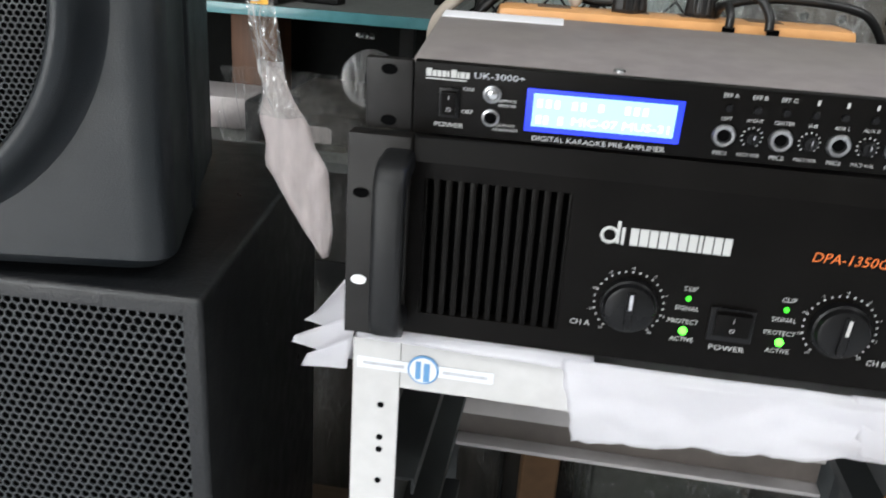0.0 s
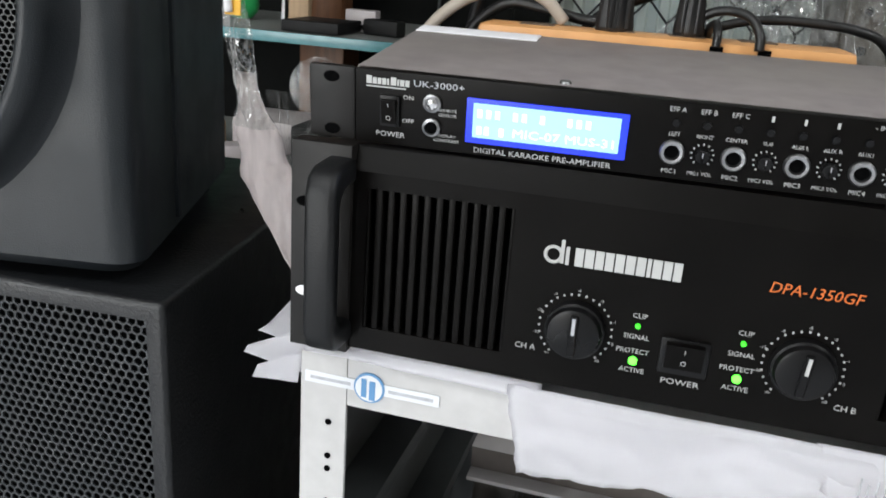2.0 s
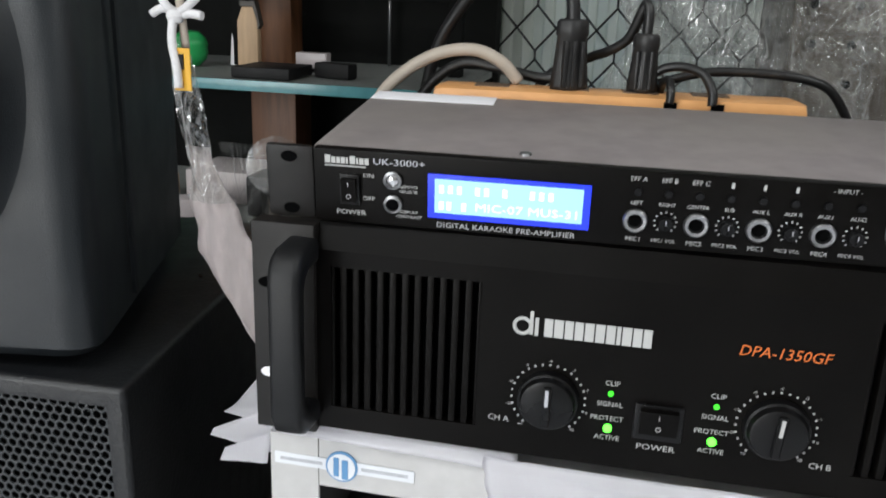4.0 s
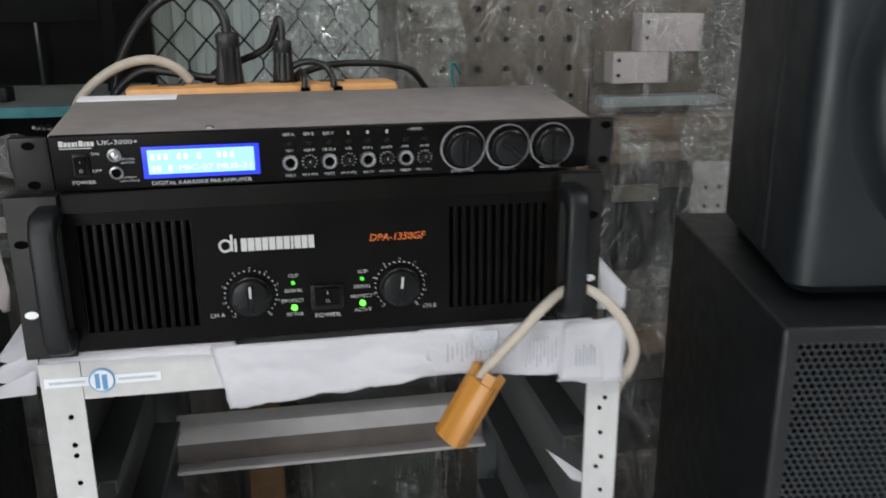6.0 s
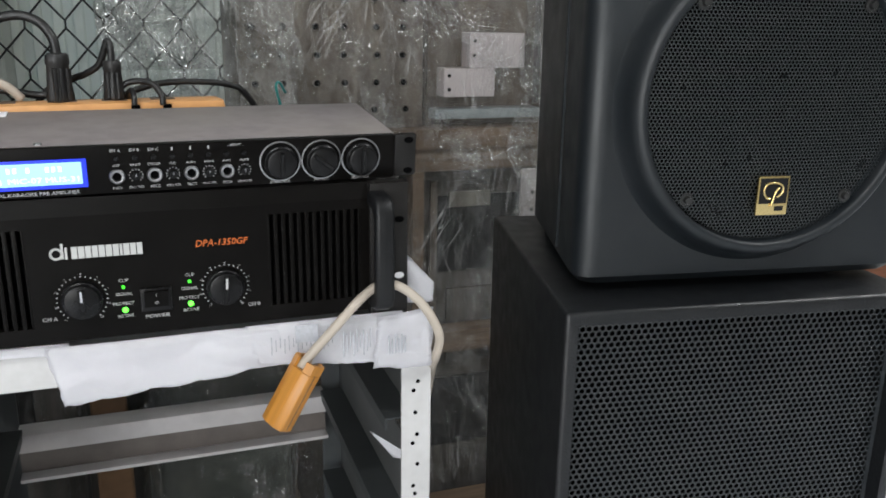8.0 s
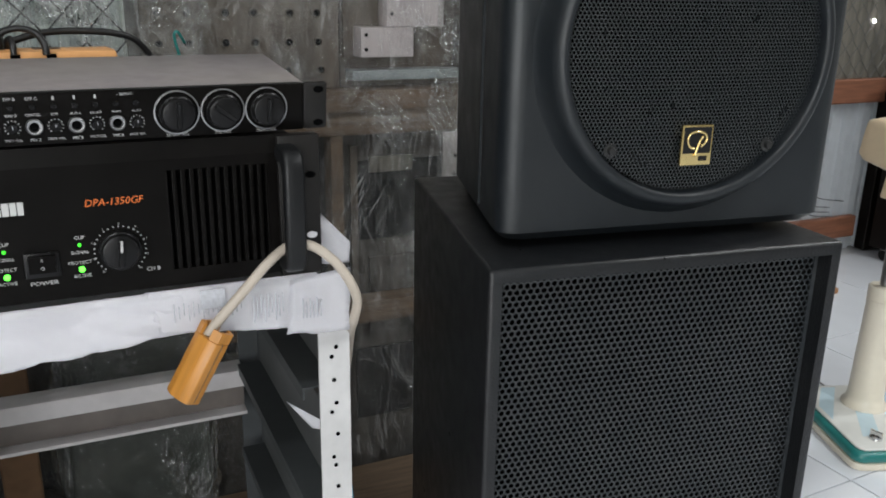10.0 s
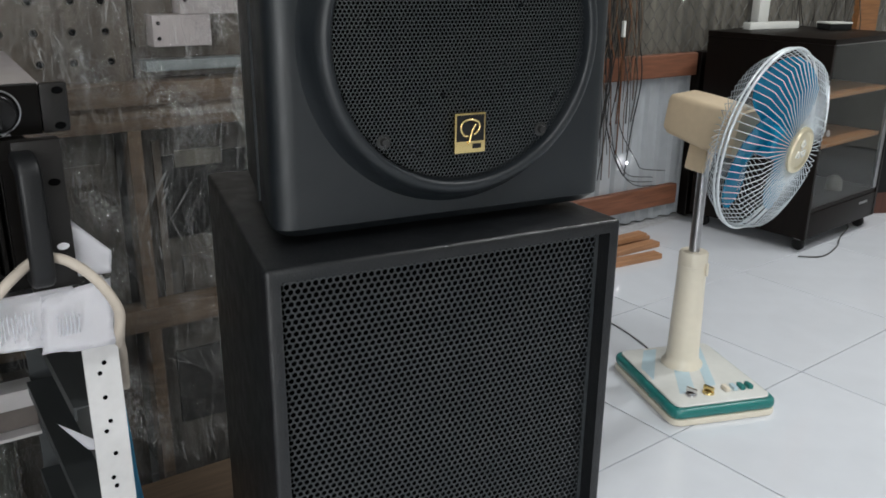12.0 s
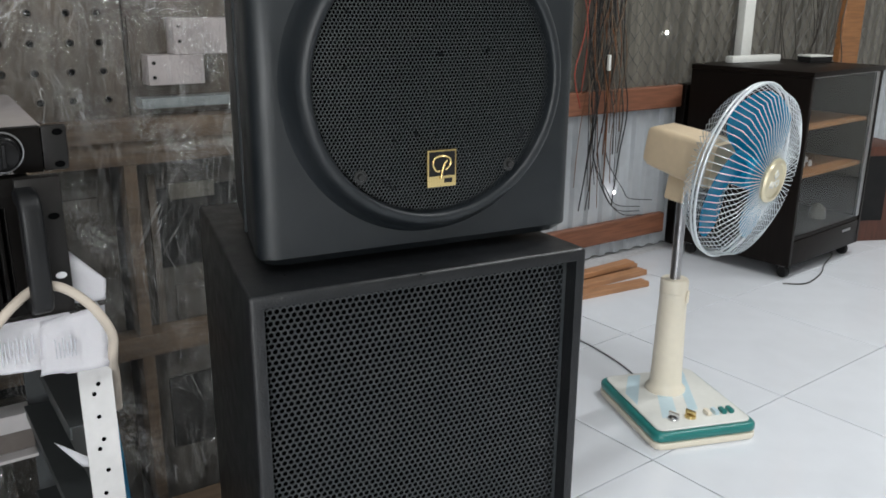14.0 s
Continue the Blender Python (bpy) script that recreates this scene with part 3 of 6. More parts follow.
def top_box():
    """A moulded cabinet with a round grille in a proud ring; front middle of the base at the origin, facing -y."""
    ob = thing("top_speaker", Matrix(), "moulded black plastic loudspeaker with a round grille, on the bass cabinet", "loudspeaker", "moulded loudspeakers")
    h = 0.56
    bm = bmesh.new()
    prof = [(-0.006, 0.026), (-0.001, 0.010), (0.009, 0.0), (h - 0.03, 0.0), (h - 0.01, 0.012), (h, 0.04)]
    rings = []
    for z, inset in prof:
        o = rounded_outline(0.204 - inset, 0.155 - inset, -0.012 + inset, 0.30 - inset, 0.028)
        rings.append([bm.verts.new((x, y, z)) for x, y in o])
    for a, b in zip(rings, rings[1:]):
        n = len(a)
        for i in range(n):
            bm.faces.new((a[i], a[(i + 1) % n], b[(i + 1) % n], b[i]))
    bm.faces.new(list(reversed(rings[0])))
    bm.faces.new(rings[-1])
    bmesh.ops.recalc_face_normals(bm, faces=bm.faces)
    part("shell", smooth(bm, 40), SHELL, ob)
    # the seam where the two halves of the shell meet
    for sx in (-1, 1):
        part("seam", boxes(((sx * 0.1945 - 0.0015, 0.075, 0.02), (sx * 0.1945 + 0.0015, 0.079, h - 0.03))), SHELL, ob)
    # proud ring
    m = pose(0, -0.012, RING_Z, 90)
    bm = bmesh.new()
    lathe(bm, [(0.176, -0.002), (0.169, 0.004), (0.163, 0.019), (0.159, 0.026), (0.154, 0.0300), (0.149, 0.0300), (0.1465, 0.0275), (0.1455, 0.010)], 72, m, cap=False)
    part("ring", smooth(bm, 60), SHELL, ob)
    # near-black disc added so the grille holes look shaded
    bm = bmesh.new()
    lathe(bm, [(0.1458, 0.009), (0.1458, 0.011), (0.0, 0.011)], 48, m)
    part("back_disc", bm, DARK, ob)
    R = 0.1455
    me = hex_grille(2 * R, 2 * R, 0.0043, 0.00203, lambda x, z: math.hypot(x, z) < R - 0.001, 0.0008, lambda x, z: 0.010 * max(0, 1 - (x * x + z * z) / (R * R)))
    me.materials.append(GRILLE_ROUND)
    g = new("grille", me)
    g.parent, g.location = ob, (0, -0.0325, RING_Z)
    g["label"] = "round black perforated steel grille"
    for a in (-137, -43, 43, 137):
        x, z = 0.1364 * math.sin(radians(a)), RING_Z + 0.002 - 0.1364 * math.cos(radians(a))
        bm = bmesh.new()
        lathe(bm, [(0.0, 0.006), (0.0035, 0.0058), (0.0042, 0.004), (0.0045, 0.002), (0.0075, 0.0015), (0.0075, 0.0)], 16, pose(x, -0.0345, z, 90), cap=False)
        part("screw", smooth(bm), DARK_STEEL, ob, "small dark screw in a cup washer")
    bd = part("badge", boxes(((-0.0180, -0.0460, BADGE_Z - 0.0210), (0.0180, -0.0420, BADGE_Z + 0.0210)), bevel=0.001), GOLD, ob, "square brass badge with a looped emblem on black")
    part("badge_field", boxes(((-0.0160, -0.0465, BADGE_Z - 0.0085), (0.0160, -0.0459, BADGE_Z + 0.0188))), BLACK, bd)
    bm = bmesh.new()
    y = -0.0468
    tube(bm, spline([(0.004, y, BADGE_Z - 0.002), (0.010, y, BADGE_Z + 0.004), (0.009, y, BADGE_Z + 0.011), (0.0, y, BADGE_Z + 0.014), (-0.009, y, BADGE_Z + 0.012),
                     (-0.0115, y, BADGE_Z + 0.005), (-0.008, y, BADGE_Z - 0.002), (-0.003, y, BADGE_Z - 0.003)]), 0.0014, 6)
    tube(bm, spline([(0.006, y, BADGE_Z + 0.009), (0.002, y, BADGE_Z + 0.003), (-0.002, y, BADGE_Z - 0.012)]), 0.0014, 6)
    part("emblem", bm, GOLD, bd)
    part("badge_print", boxes(((0.003, -0.0463, BADGE_Z - 0.0165), (0.013, -0.0459, BADGE_Z - 0.0115))), BLACK, bd)
    for x in (-0.13, 0.13):
        for yy in (0.05, 0.25):
            part("foot", boxes(((x - 0.018, yy - 0.012, -0.012), (x + 0.018, yy + 0.012, 0.004)), bevel=0.003), BLACK, ob)
    return ob


sub = sub_cabinet()
sub.matrix_world = pose(0.7445, 0.3895, 0, 0, 0, -7.7)
copy_thing(sub, pose(-0.4234, 0.480, 0, 0, 0, 1.9))
top = top_box()
top.matrix_world = pose(0.7687, 0.4466, 0.791, 0, 0, -7.9)
copy_thing(top, pose(-0.438, 0.474, 0.791, 0, 0, 9.5))


# ---- equipment rack ----
def rack():
    ob = thing("equipment_rack", pose(0.154, 0.470, 0), "cream-painted open steel equipment rack with punched posts", "rack")
    X0, X1, D, H = -0.2515, 0.2515, 0.455, 0.775
    for i, (x, sx) in enumerate(((X0, 1), (X1, -1))):
        for y, sy in ((0, 1), (D, -1)):
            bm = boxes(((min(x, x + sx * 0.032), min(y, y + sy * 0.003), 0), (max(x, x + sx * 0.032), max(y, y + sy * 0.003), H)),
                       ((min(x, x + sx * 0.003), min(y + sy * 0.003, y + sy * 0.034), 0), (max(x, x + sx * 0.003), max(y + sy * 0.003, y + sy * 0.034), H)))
            # rear posts are the same enamel with shade put into the colour
            p = part("post", bm, CREAM if sy > 0 else RACK_SHADED, ob)
            if sy > 0:
                z = H - 0.049
                k = 0
                while z > 0.03:
                    # the hole is a small disc painted as dark as its shade
                    bm = bmesh.new()
                    lathe(bm, [(0.0023, -0.001), (0.0023, 0.0006), (0.0, 0.0006)], 10, pose(x + sx * (0.020 if sx > 0 else 0.017 + (0.0028, -0.0028, 0.002, 0.0, -0.002)[k % 5]), 0, z, 90))
                    part("punched_hole", bm, DARK, p)
                    z -= (0.026, 0.010, 0.026)[k % 3]
                    k += 1
    part("top_rail", boxes(((X0 + 0.0325, 0.0005, H - 0.034), (X1 - 0.0325, 0.003, H)), ((X0 + 0.0325, 0.003, H - 0.003), (X1 - 0.0325, 0.03, H))), CREAM, ob)
    part("top_rail", boxes(((X0 + 0.0325, D - 0.003, H - 0.034), (X1 - 0.0325, D, H))), RACK_IN, ob)
    for z in (0.426, 0.14):
        part("cross_rail", boxes(((X0 + 0.0325, D - 0.044, z + 0.042), (X1 - 0.0325, D - 0.004, z + 0.069)), bevel=0.002), RACK_IN, ob)
        part("cross_face", boxes(((X0 + 0.0325, D - 0.030, z + 0.0055), (X1 - 0.0325, D - 0.006, z + 0.0418))), RACK_RUST, ob, "rusty brown face of the cross rail")
        part("cross_lip", boxes(((X0 + 0.0325, D - 0.052, z), (X1 - 0.0325, D - 0.006, z + 0.0053)), bevel=0.001), RACK_IN, ob)
    # runners: a grey upright web and a shelf flange, shade in both colours, that slopes with the rack's age
    for x, sx in ((X0 + 0.0045, 1), (X1 - 0.0045, -1)):
        for z in (0.640, 0.50, 0.36, 0.14):
            web = part("side_rail", boxes(((min(x, x + sx * 0.002), 0.036, z), (max(x, x + sx * 0.002), D - 0.036, z + 0.095))), RACK_HALF_SHADED, ob)
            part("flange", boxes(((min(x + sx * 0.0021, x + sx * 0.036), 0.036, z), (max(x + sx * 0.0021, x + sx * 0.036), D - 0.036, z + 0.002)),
                                 ((min(x + sx * 0.034, x + sx * 0.036), 0.036, z - 0.012), (max(x + sx * 0.034, x + sx * 0.036), D - 0.036, z - 0.0001))), RACK_SHADED, web, "shelf flange, its shade put into the dark grey colour")
    # maker's strip with a round mark
    part("sticker", boxes(((X0 - 0.005 + 0.008, -0.0006, H - 0.0215), (X0 - 0.005 + 0.100, 0.0, H - 0.0135))), STICKER, ob, "long white and blue maker's sticker")
    for xa, xb in ((0.012, 0.040), (0.066, 0.096)):
        part("sticker_print", boxes(((X0 - 0.005 + xa, -0.0010, H - 0.0185), (X0 - 0.005 + xb, -0.0006, H - 0.0165))), PRINT_GREY, ob)
    bm = bmesh.new()
    lathe(bm, [(0.0105, 0), (0.0105, 0.0012), (0.0085, 0.0014), (0.0, 0.0014)], 28, pose(X0 + 0.048, 0, H - 0.0175, 90))
    r = part("round_mark", bm, STICKER_BLUE, ob)
    bm = bmesh.new()
    lathe(bm, [(0.0092, 0), (0.0092, 0.0018), (0.0, 0.0018)], 28, pose(X0 + 0.048, 0, H - 0.0175, 90))
    part("round_face", bm, STICKER, r)
    part("round_print", boxes(((X0 + 0.043, -0.0022, H - 0.024), (X0 + 0.0465, -0.0018, H - 0.011)), ((X0 + 0.0485, -0.0022, H - 0.0255), (X0 + 0.0525, -0.0018, H - 0.012))), STICKER_BLUE, r)
    return ob


rack()


def knob_part(name, parent, x, z, r, depth, angle, pointer, y=0.0, label=""):
    bm = bmesh.new()
    lathe(bm, [(r, 0), (r, depth * 0.55), (r * 0.93, depth * 0.62), (r * 0.86, depth * 0.95), (r * 0.78, depth), (0, depth)], 36, pose(x, y, z, 90))
    m = pose(x, y - depth * 0.98, z, 0, angle, 0)
    b = bmesh.new()
    box(b, (-r * 0.13, -depth * 0.28, -r * 0.72), (r * 0.13, 0, r * 0.72), 0.0006, 1)
    b.transform(m)
    tmp = bpy.data.meshes.new("tmp")
    b.to_mesh(tmp)
    b.free()
    bm.from_mesh(tmp)
    bpy.data.meshes.remove(tmp)
    k = part(name, smooth(bm), KNOB, parent, label)
    b = bmesh.new()
    box(b, (-r * 0.055, -depth * 0.285 - 0.0006, r * 0.08), (r * 0.055, -depth * 0.285, r * 0.66))
    b.transform(m)
    part("pointer", b, pointer, k, "pale pointer line")
    return k


def dial_ticks(parent, x, z, r, y, n, lo=-140, hi=140, length=0.0022, width=0.0009):
    bm = bmesh.new()
    for i in range(n):
        a = lo + (hi - lo) * i / (n - 1)
        b = bmesh.new()
        box(b, (-width / 2, -0.0004, r), (width / 2, 0, r + length))
        b.transform(pose(x, y, z, 0, a, 0))
        t = bpy.data.meshes.new("tmp")
        b.to_mesh(t)
        b.free()
        bm.from_mesh(t)
        bpy.data.meshes.remove(t)
    return part("dial_marks", bm, WHITE_PRINT, parent)


def amplifier():
    ob = thing("power_amplifier", pose(0.138, 0.476, 0.782, 0, 0, 0.6), "black rack power amplifier with handles, vent slots and lit green lamps", "amplifier")
    W, H = 0.241, 0.133
    # chassis
    part("chassis", boxes(((-0.218, 0.006, 0.002), (0.218, 0.40, H - 0.0005)), bevel=0.001), PANEL_EAR, ob)
    # fascia, with two openings for the vents
    vx0, vx1, vz0, vz1 = 0.104, 0.1935, 0.018, 0.108
    bm = bmesh.new()
    xs, zs = (-0.2025, -vx1, -vx0, vx0, vx1, 0.2025), (0.003, vz0, vz1, 0.118)
    g = [[bm.verts.new((x, -0.006, z)) for x in xs] for z in zs]
    for a in range(3):
        for b in range(5):
            if not (a == 1 and b in (1, 3)):
                bm.faces.new((g[a][b], g[a][b + 1], g[a + 1][b + 1], g[a + 1][b]))
    r = bmesh.ops.extrude_face_region(bm, geom=bm.faces[:])
    bmesh.ops.translate(bm, vec=(0, 0.0115, 0), verts=[v for v in r["geom"] if isinstance(v, bmesh.types.BMVert)])
    bmesh.ops.recalc_face_normals(bm, faces=bm.faces)
    part("fascia", bm, PANEL, ob)
    bm = prism([(-0.006, 0.118), (0.0055, 0.118), (0.0055, H), (0.0015, H)], -0.2025, 0.2025)
    bm.transform(Matrix(((0, 0, 1, 0), (1, 0, 0, 0), (0, 1, 0, 0), (0, 0, 0, 1))))
    bmesh.ops.recalc_face_normals(bm, faces=bm.faces)
    part("top_chamfer", bm, PANEL, ob)
    for sx in (-1, 1):
        a, b = sorted((sx * 0.2025, sx * W))
        part("ear", boxes(((a, -0.010, 0.0), (b, 0.0055, H)), bevel=0.001), PANEL_EAR, ob)
        for z, lit in ((0.038, 1), (0.096, 0)):
            bm = bmesh.new()
            lathe(bm, [(0.0032, 0), (0.0032, 0.0008), (0.0, 0.0008)], 14, Matrix.Translation((sx * 0.232, -0.010, z)) @ Matrix.Diagonal((1.6, 1, 1, 1)) @ pose(0, 0, 0, 90))
            part("mounting_slot", bm, PAPER if lit else DARK, ob, "slot in the ear with white paper behind" if lit else "")
        # vent: a near-black sheet for the shade inside, with upright bars
        lo, hi = sorted((sx * vx0, sx * vx1))
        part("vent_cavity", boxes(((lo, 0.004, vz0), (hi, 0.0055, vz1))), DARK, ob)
        n = 12
        for i in range(n + 1):
            x = lo + (hi - lo) * i / n
            part("vent_bar", boxes(((max(lo, x - 0.0019), -0.0056, vz0), (min(hi, x + 0.0019), 0.003, vz1)), bevel=0.0006), PANEL, ob)
        # handle: a bowed bar on two legs
        bm = bmesh.new()
        x0, x1 = sorted((sx * 0.1995, sx * 0.2185))
        out = [(-0.0, 0.009), (-0.020, 0.010), (-0.029, 0.015), (-0.033, 0.025), (-0.033, 0.110), (-0.029, 0.120), (-0.020, 0.125), (0.0, 0.126)]
        inn = [(0.0, 0.024), (-0.014, 0.025), (-0.019, 0.029), (-0.021, 0.035), (-0.021, 0.100), (-0.019, 0.106), (-0.014, 0.110), (0.0, 0.111)]
        for xa in (x0, x1):
            vs_o = [bm.verts.new((xa, y, z)) for y, z in out]
            vs_i = [bm.verts.new((xa, y, z)) for y, z in inn]
            if xa == x0:
                keep = (vs_o, vs_i)
        o0, i0 = keep
        for k in range(7):
            bm.faces.new((o0[k], o0[k + 1], i0[k + 1], i0[k]))
            bm.faces.new((vs_o[k], vs_i[k], vs_i[k + 1], vs_o[k + 1]))
            bm.faces.new((o0[k], vs_o[k], vs_o[k + 1], o0[k + 1]))
            bm.faces.new((i0[k], i0[k + 1], vs_i[k + 1], vs_i[k]))
        bmesh.ops.recalc_face_normals(bm, faces=bm.faces)
        es = [e for e in bm.edges if len(e.link_faces) == 2 and abs(e.verts[0].co.x - e.verts[1].co.x) < 1e-6 and e.calc_face_angle(0) > radians(50)]
        bmesh.ops.bevel(bm, geom=es, offset=0.004, segments=3, affect="EDGES", profile=0.5)
        bmesh.ops.translate(bm, vec=(0, -0.010, 0), verts=bm.verts)
        part("handle", smooth(bm, 45), HANDLE, ob)
    F = -0.0063
    for x, ang, txt, tx, tz in ((-0.0625, 0, "CH A", -0.0905, 0.0285), (0.0622, 4, "CH B", 0.0880, 0.0245)):
        knob_part("level_knob", ob, x, 0.0450, 0.0172, 0.011, ang, WHITE_PRINT if x > 0 else PRINT_GREY, -0.006)
        dial_ticks(ob, x, 0.0450, 0.0205, F, 25, length=0.0011, width=0.0011)
        writing(txt, tx, tz, 0.0052, ob, F - 0.0002)
        for i, s in enumerate(("∞", "-20", "-15", "-9", "-6", "-3", "-1", "0", "dB")):
            a = radians(-140 + 280 * i / 8)
            writing(s if s != "∞" else "oo", x + 0.0232 * math.sin(a), 0.0450 + 0.0236 * math.cos(a), 0.0026, ob, F - 0.0002, name="dial_number")
    for x in (-0.0275, 0.0300):
        writing("CLIP", x + 0.0005, 0.0592, 0.0043, ob, F - 0.0002)
        writing("SIGNAL", x, 0.0462, 0.0043, ob, F - 0.0002)
        writing("PROTECT", x - 0.001, 0.0372, 0.0043, ob, F - 0.0002)
        writing("ACTIVE", x, 0.0252, 0.0043, ob, F - 0.0002)
        for z, r, g in ((0.0312, 0.0025, GREEN), (0.0530, 0.0015, GREEN_DIM)):
            bm = bmesh.new()
            lathe(bm, [(r, 0), (r, 0.0012), (r * 0.7, 0.0022), (0, 0.0026)], 16, pose(x, -0.006, z, 90))
            part("indicator", smooth(bm), g, ob, "lit green indicator lamp")
    sw = part("power_switch", boxes(((-0.0135, -0.0085, 0.028), (0.0135, -0.006, 0.0500)), bevel=0.001), KNOB, ob)
    bm = prism([(-0.0085, 0.0325), (-0.0105, 0.0325), (-0.0135, 0.048), (-0.0085, 0.048)], -0.0105, 0.0105)
    bm.transform(Matrix(((0, 0, 1, 0), (1, 0, 0, 0), (0, 1, 0, 0), (0, 0, 0, 1))))
    bmesh.ops.recalc_face_normals(bm, faces=bm.faces)
    part("rocker", bm, PANEL, sw)
    writing("I", 0.0, 0.0445, 0.0042, sw, -0.0135)
    writing("O", 0.0, 0.0370, 0.0042, sw, -0.0121)
    writing("POWER", 0.0, 0.0225, 0.0050, ob, F - 0.0002, stretch=1.25)
    writing("DPA-1350GF", 0.0605, 0.0882, 0.0088, ob, F - 0.0004, ORANGE_PRINT, shear=0.2, stretch=0.98, label="orange model lettering")
    # maker's name as plain heavy bars with a round mark
    x = -0.0675
    for w in (5.2, 5.6, 5.2, 5.2, 5.6, 5.6, 5.4, 2.4, 5.6, 5.2, 5.0):
        w *= 0.00091
        part("maker_bar", boxes(((x, F - 0.0004, 0.0830), (x + w, F, 0.0938))), WHITE_PRINT, ob, "white block of the maker's mark")
        x += w + 0.0008
    bm = bmesh.new()
    tube(bm, [Vector((-0.0798 + 0.0046 * math.cos(a), F - 0.0002, 0.0882 + 0.0046 * math.sin(a))) for a in np.linspace(0, 2 * math.pi, 24)[:-1]], 0.0011, 6, True)
    box(bm, (-0.0758, F - 0.0006, 0.0835), (-0.0738, F - 0.0001, 0.0975))
    box(bm, (-0.0728, F - 0.0006, 0.0830), (-0.0708, F - 0.0001, 0.0938))
    part("round_emblem", bm, WHITE_PRINT, ob)
    # all controls and print sit a little low on the fascia
    for c in ob.children:
        if c.name.split(".")[0] not in ("chassis", "fascia", "top_chamfer", "ear", "mounting_slot", "vent_cavity", "vent_bar", "handle"):
            c.location.z -= 0.0032
    return ob


PREAMP = pose(0.152, 0.482, 0.9165, 6.0, 0, 2.0)   # its rear is propped up a little


def preamplifier():
    ob = thing("preamplifier", PREAMP, "slim black karaoke preamplifier with lit blue display on the power amplifier", "preamplifier")
    W, H = 0.241, 0.044
    part("chassis", boxes(((-0.2165, 0.004, 0.004), (0.2165, 0.142, H - 0.003))), PANEL_EAR, ob)
    part("lid", boxes(((-0.2195, 0.0045, H - 0.003), (0.2195, 0.1435, H - 0.0005)), bevel=0.0008), LID, ob, "dusty dark grey steel lid")
    part("front_panel", boxes(((-0.2175, -0.004, 0.001), (0.2175, 0.004, H)), bevel=0.0012), PANEL, ob)
    for sx in (-1, 1):
        a, b = sorted((sx * 0.2182, sx * (W if sx > 0 else W + 0.006)))
        part("ear", boxes(((a, -0.002, 0.0005), (b, 0.003, H)), bevel=0.003), PANEL_EAR, ob)
        for z in (0.0065, 0.0375):
            bm = bmesh.new()
            lathe(bm, [(0.0032, 0), (0.0032, 0.0006), (0.0, 0.0006)], 14, Matrix.Translation((sx * 0.2325, -0.002, z)) @ Matrix.Diagonal((1.5, 1, 1, 1)) @ pose(0, 0, 0, 90))
            part("mounting_slot", bm, DARK, ob, "slot in the ear, its shade a near-black disc")
        for y, foot in ((0.02, 0.0055), (0.125, 0.0165)):
            bm = bmesh.new()
            lathe(bm, [(0.008, 0.0), (0.008, foot)], 16, Matrix.Translation((sx * 0.19, y, 0.0045 - foot)))
            part("rubber_foot", bm, BLACK, ob)
    F = -0.0043
    d = part("display", boxes(((-0.1515, -0.0052, 0.0085), (-0.0625, -0.0040, 0.0340)), bevel=0.0004), LCD_BLUE, ob, "blue backlit liquid crystal display")
    part("display_window", boxes(((-0.1475, -0.0056, 0.0120), (-0.0665, -0.0052, 0.0315))), LCD_LIGHT, d)
    writing("MIC-07 MUS-31", -0.0675, 0.0165, 0.0066, d, -0.0059, LCD_TEXT, align="RIGHT", stretch=1.32)
    for row, cells in ((0.0236, "1110110100111"), (0.0140, "1101")):
        for i, cell in enumerate(cells):
            if cell == "1":
                x = -0.1450 + i * (0.0050 if row > 0.02 else 0.0042)
                part("display_cell", boxes(((x, -0.0058, row), (x + 0.0026, -0.0057, row + 0.0046))), LCD_TEXT, d)
    writing("DIGITAL KARAOKE PRE-AMPLIFIER", -0.108, 0.0042, 0.0045, ob, F - 0.0002, stretch=1.12)
    # maker's name as bars over an underline
    bm = bmesh.new()
    x = -0.2105
    for i, w in enumerate((3.2, 2.4, 2.2, 2.4, 1.2, 0, 3.2, 1.2, 2.6, 2.4)):
        if w:
            z1 = 0.0408 if i in (0, 6) else 0.0398
            vs = [bm.verts.new(p) for p in ((x, F - 0.0003, 0.0362), (x + w * 0.001, F - 0.0003, 0.0362), (x + w * 0.001, F - 0.0003, z1), (x, F - 0.0003, z1))]
            bm.faces.new(vs)
        x += w * 0.001 + 0.0005
    box(bm, (-0.2105, F - 0.0004, 0.0345), (-0.1870, F - 0.0001, 0.0352))
    part("maker_mark", bm, WHITE_PRINT, ob, "white maker's lettering shown as plain bars")
    writing("UK-3000+", -0.168, 0.0385, 0.0052, ob, F - 0.0002, PRINT_GREY, stretch=1.35)
    sw = part("power_switch", boxes(((-0.2020, -0.0060, 0.0125), (-0.1905, -0.0040, 0.0305)), bevel=0.0006), KNOB, ob)
    bm = prism([(-0.006, 0.0145), (-0.0070, 0.0145), (-0.0095, 0.0285), (-0.006, 0.0285)], -0.2005, -0.1920)
    bm.transform(Matrix(((0, 0, 1, 0), (1, 0, 0, 0), (0, 1, 0, 0), (0, 0, 0, 1))))
    bmesh.ops.recalc_face_normals(bm, faces=bm.faces)
    part("rocker", bm, PANEL, sw)
    writing("I", -0.1962, 0.0255, 0.0035, sw, -0.0095)
    writing("O", -0.1962, 0.0180, 0.0040, sw, -0.0084)
    writing("POWER", -0.196, 0.0075, 0.0042, ob, F - 0.0002, stretch=1.2)
    writing("ON", -0.1855, 0.0300, 0.0034, ob, F - 0.0002, stretch=1.2)
